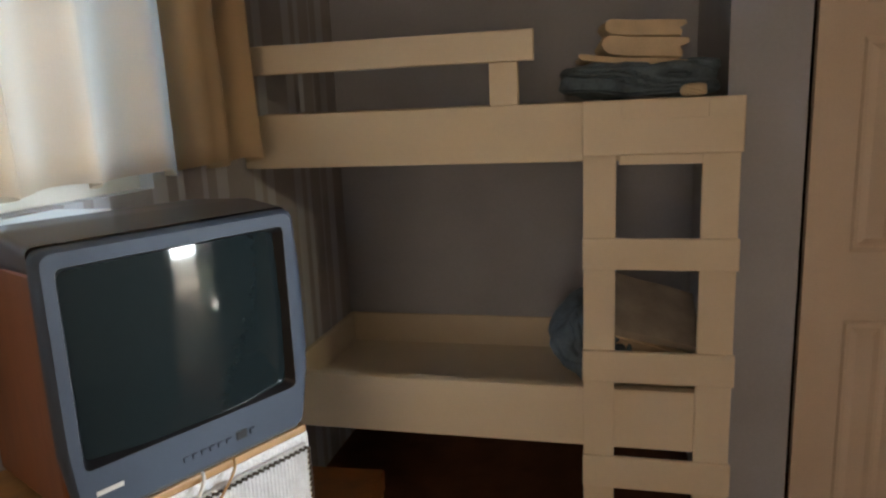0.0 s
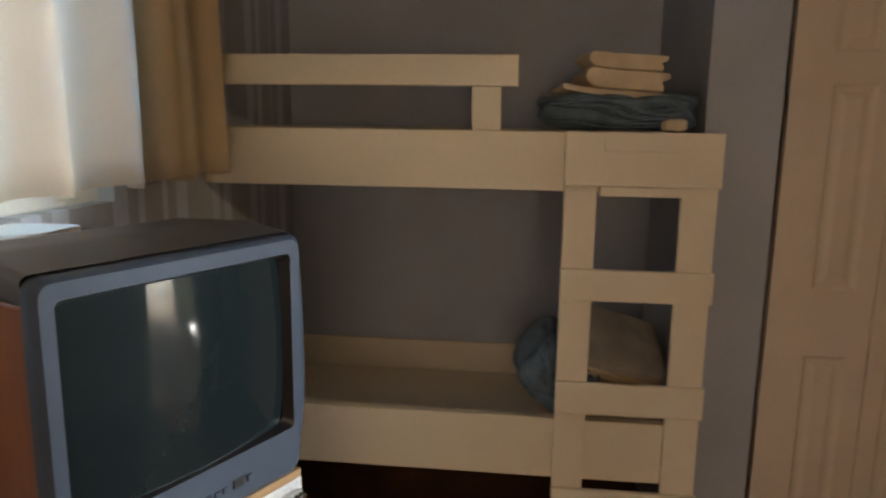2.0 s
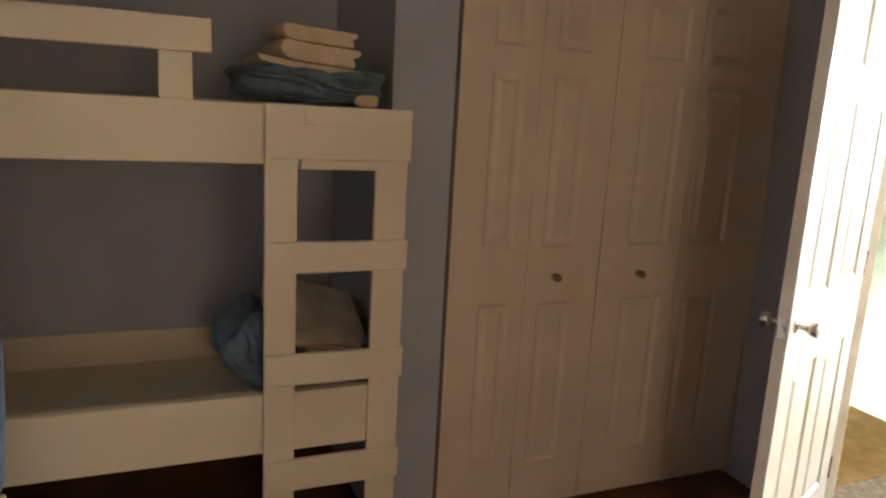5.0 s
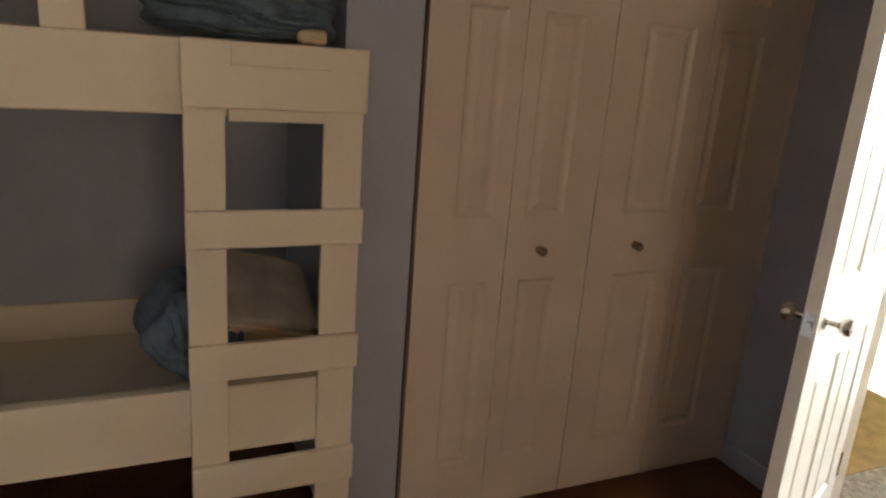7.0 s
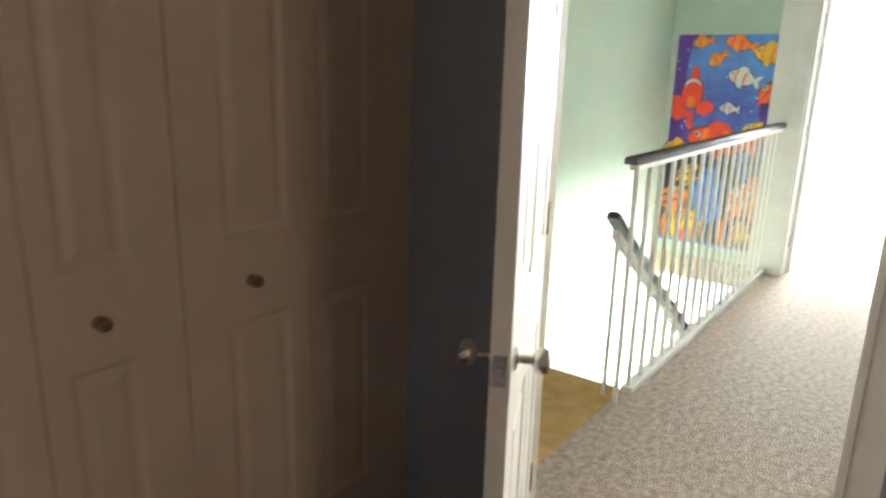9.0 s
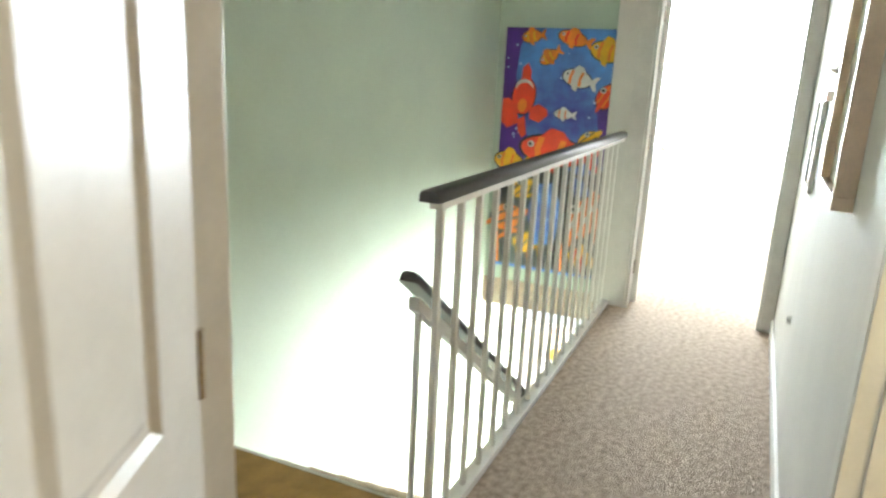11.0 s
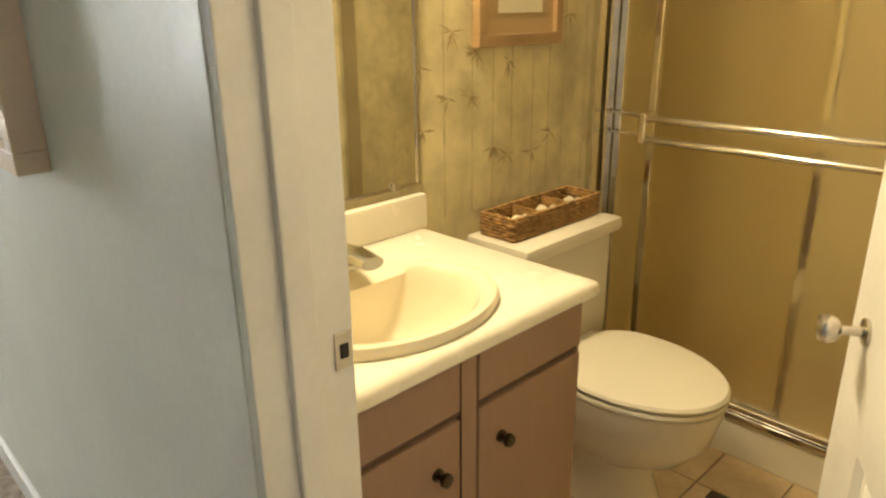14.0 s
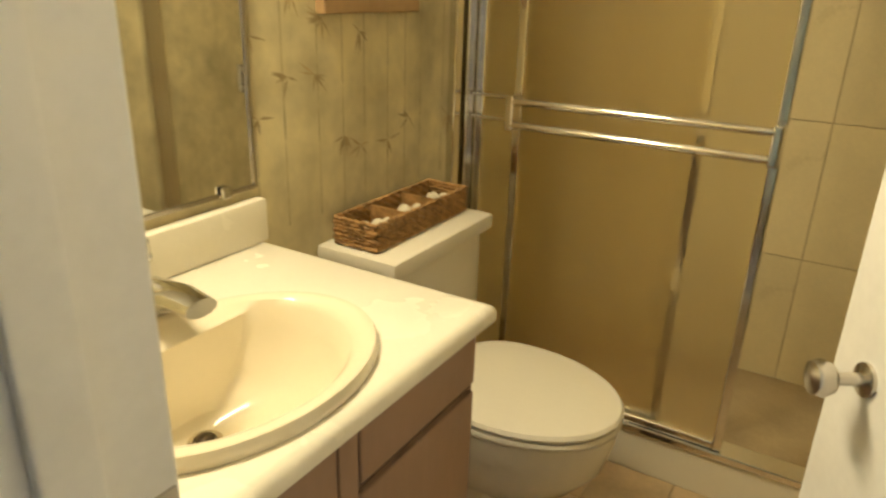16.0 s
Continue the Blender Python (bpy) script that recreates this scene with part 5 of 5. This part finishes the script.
def shower():
    sh = thing("shower_door", "chrome-framed sliding shower door with obscure amber-toned glass", "shower door")
    part("bottom_track", boxed(1.51, 2.825, -2.875, -2.805, FZ + 0.130, FZ + 0.150, bevel=0.004), CHROME, sh)
    part("top_track", boxed(1.51, 2.825, -2.875, -2.805, 1.93, 1.985, bevel=0.004), CHROME, sh)
    part("wall_jamb", boxed(2.798, 2.828, -2.872, -2.800, FZ + 0.150, 1.93, bevel=0.003), CHROME, sh)
    part("wall_channel", boxed(2.806, 2.829, -2.785, -2.752, FZ + 0.02, 1.985, bevel=0.003), CHROME, sh)
    part("wall_jamb", boxed(1.508, 1.535, -2.872, -2.800, FZ + 0.150, 1.93, bevel=0.003), CHROME, sh)
    for x0, x1, y, nm in ((2.015, 2.665, -2.825, "outer_panel"), (2.185, 2.795, -2.856, "inner_panel")):
        p = part(nm, boxed(x0 + 0.012, x1 - 0.012, y - 0.003, y + 0.003, FZ + 0.165, 1.91), FROST, sh, "obscure glass panel")
        p.visible_shadow = False
        for a, b in ((x0, x0 + 0.022), (x1 - 0.022, x1)):
            part("stile", boxed(a, b, y - 0.010, y + 0.010, FZ + 0.152, 1.925, bevel=0.003), CHROME, p)
        for z in (FZ + 0.152, 1.905):
            part("rail", boxed(x0 + 0.022, x1 - 0.022, y - 0.010, y + 0.010, z, z + 0.02, bevel=0.003), CHROME, p)
    for z in (1.045, 0.985):
        part("towel_bar", rod(bmesh.new(), (2.02, -2.775, z), (2.66, -2.775, z), 0.010), CHROME, sh, smooth=True)
    for x in (2.026, 2.654):
        part("bar_bracket", boxed(x - 0.011, x + 0.011, -2.815, -2.765, 0.970, 1.060, bevel=0.005), CHROME, sh)
    for z in (1.045, 0.985):
        part("inner_bar", rod(bmesh.new(), (2.68, -2.83, z), (2.795, -2.83, z), 0.005), CHROME, sh, smooth=True)


shower()
tw = thing("towel_bar", "chrome towel bar on the bathroom wall", "towel bar")
part("bar", rod(bmesh.new(), (1.575, -2.06, 1.46), (1.575, -2.70, 1.46), 0.009), CHROME, tw, smooth=True)
for y in (-2.06, -2.70):
    part("post", rod(bmesh.new(), (1.507, y, 1.46), (1.58, y, 1.46), 0.013), CHROME, tw, smooth=True)


def towel(y0, y1, z0, material, label, x, thick):
    bm = bmesh.new()
    n = 20
    prof = [(x + 0.018 + thick, z0), (x + 0.018 + thick, 1.455), (x + 0.008, 1.475 + thick), (x - 0.008, 1.475 + thick), (x - 0.018 - thick, 1.455), (x - 0.018 - thick, z0 + 0.06)]
    fine = []
    for (a, b), (c, d) in zip(prof, prof[1:]):
        steps = 10 if abs(b - d) > 0.1 else 2
        fine += [(a + (c - a) * s / steps, b + (d - b) * s / steps) for s in range(steps)]
    fine.append(prof[-1])
    rows = [[bm.verts.new((px + 0.004 * noise.noise((y0 + (y1 - y0) * i / n, pz * 4, x)) * (1 if pz < 1.42 else 0.2), y0 + (y1 - y0) * i / n, pz)) for px, pz in fine] for i in range(n + 1)]
    for a, b in zip(rows, rows[1:]):
        for k in range(len(fine) - 1):
            bm.faces.new((a[k], a[k + 1], b[k + 1], b[k]))
    ob = part("towel", bm, material, smooth=True)
    mod = ob.modifiers.new("thickness", "SOLIDIFY")
    mod.thickness = 0.008
    return tagged(ob, label, "towel")


towel(-2.625, -2.345, 0.865, TOWEL, "cream bath towel hanging on the towel bar", 1.575, 0.0)
towel(-2.600, -2.400, 1.15, TOWEL, "small cream hand towel hung over the bath towel", 1.575, 0.012)
towel(-2.325, -2.090, 0.850, TOWEL, "second cream bath towel hanging on the towel bar", 1.575, 0.0)
towel(-2.300, -2.130, 1.13, TOWEL, "small cream hand towel hung over the second bath towel", 1.575, 0.012)
picture("framed_picture", "x", 1.507, 1, -2.42, -2.20, 1.575, 1.86, 0.022, FRAMEWOOD, PAPER, "small framed print with a reddish motif above the towel bar", art=ORANGE)
fv = thing("floor_register", "dark metal floor register in the bathroom tiles", "vent", (2.21, -2.60, FZ + 0.002))
part("plate", boxed(-0.05, 0.05, -0.02, 0.02, 0.0, 0.006, bevel=0.001), BRONZE, fv)
vl = thing("vanity_light", "chrome vanity light bar with warm globe bulbs", "wall lamp", (2.83, -1.72, 2.12))
part("backplate", boxed(-0.04, 0.0, -0.28, 0.28, -0.05, 0.05, bevel=0.006), CHROME, vl)

# flowers in the window of the lower floor
ps = thing("plant_stand", "slim white plant stand by the lower window", "stand", (7.88, 0.66, -2.6))
part("top", rod(bmesh.new(), (0, 0, 0.95), (0, 0, 0.98), 0.14, n=24), TRIM, ps)
for a in (90, 210, 330):
    part("leg", rod(bmesh.new(), (0.13 * math.cos(radians(a)), 0.13 * math.sin(radians(a)), 0), (0.08 * math.cos(radians(a)), 0.08 * math.sin(radians(a)), 0.95), 0.012), TRIM, ps)
va = thing("flower_vase", "orange and yellow flowers in a small vase on the stand", "flowers", (7.88, 0.66, -1.62))
part("vase", lathe(bmesh.new(), ((0.04, 0), (0.06, 0.05), (0.05, 0.11), (0.03, 0.14)), 20), YELLOW, va, smooth=True)
frng = random.Random(3)
for k in range(14):
    a, e = frng.uniform(0, 6.28), frng.uniform(0.02, 0.10)
    tip = Vector((e * math.cos(a), e * math.sin(a), frng.uniform(0.2, 0.34)))
    stem = part("stem", rod(bmesh.new(), (0, 0, 0.12), tip, 0.003, n=5), GREEN, va)
    bm = bmesh.new()
    for p in range(7):
        b = p * 2 * math.pi / 7
        c = tip + Vector((0.022 * math.cos(b), 0.022 * math.sin(b), 0.004))
        bm.faces.new([bm.verts.new(v) for v in (tip, c + Vector((-0.010 * math.sin(b), 0.010 * math.cos(b), 0.006)), tip + (c - tip) * 1.7, c + Vector((0.010 * math.sin(b), -0.010 * math.cos(b), 0.006)))])
    part("blossom", bm, (ORANGE, YELLOW, RED)[k % 3], stem)

# far room and lower floor things
dr = thing("low_chest", "low white chest against the far room's wall", "chest", (8.2, 0.35, 0), 0)
part("body", boxed(-0.45, 0.45, -0.2, 0.2, 0.04, 0.5, bevel=0.01), TRIM, dr)
part("lid", boxed(-0.47, 0.47, -0.22, 0.22, 0.5, 0.53, bevel=0.006), TRIM, dr)
part("plinth", boxed(-0.43, 0.43, -0.18, 0.18, 0, 0.04), TANWOOD, dr)

# ---- tiles ----


def tile_mesh(name, sx, sy, sz, material):
    bm = boxed(-sx / 2, sx / 2, -sy / 2, sy / 2, -sz / 2, sz / 2, bevel=0.0)
    bmesh.ops.bevel(bm, geom=[e for e in bm.edges], offset=0.0015, segments=1, affect="EDGES")
    me = bpy.data.meshes.new(name)
    bm.to_mesh(me)
    bm.free()
    me.materials.append(material)
    return me


ft = tile_mesh("tile", 0.196, 0.196, 0.008, FLOORTILE)
for i in range(6):
    for j in range(7):
        x, y = 1.61 + 0.2 * i, -1.53 - 0.2 * j
        if x < 2.82 and y > -2.8:
            ob = new("tile", ft)
            ob.location = (x, y, FZ - 0.002)
            ob.parent = bath_floor
wt = tile_mesh("tile", 0.447, 0.008, 0.447, SHOWERTILE)
back = bpy.data.objects["wall_shower_back"]
for i in range(3):
    for k in range(5):
        ob = new("tile", wt)
        ob.location = (1.73 + 0.45 * i, -3.598, 0.28 + 0.45 * k)
        ob.parent = back
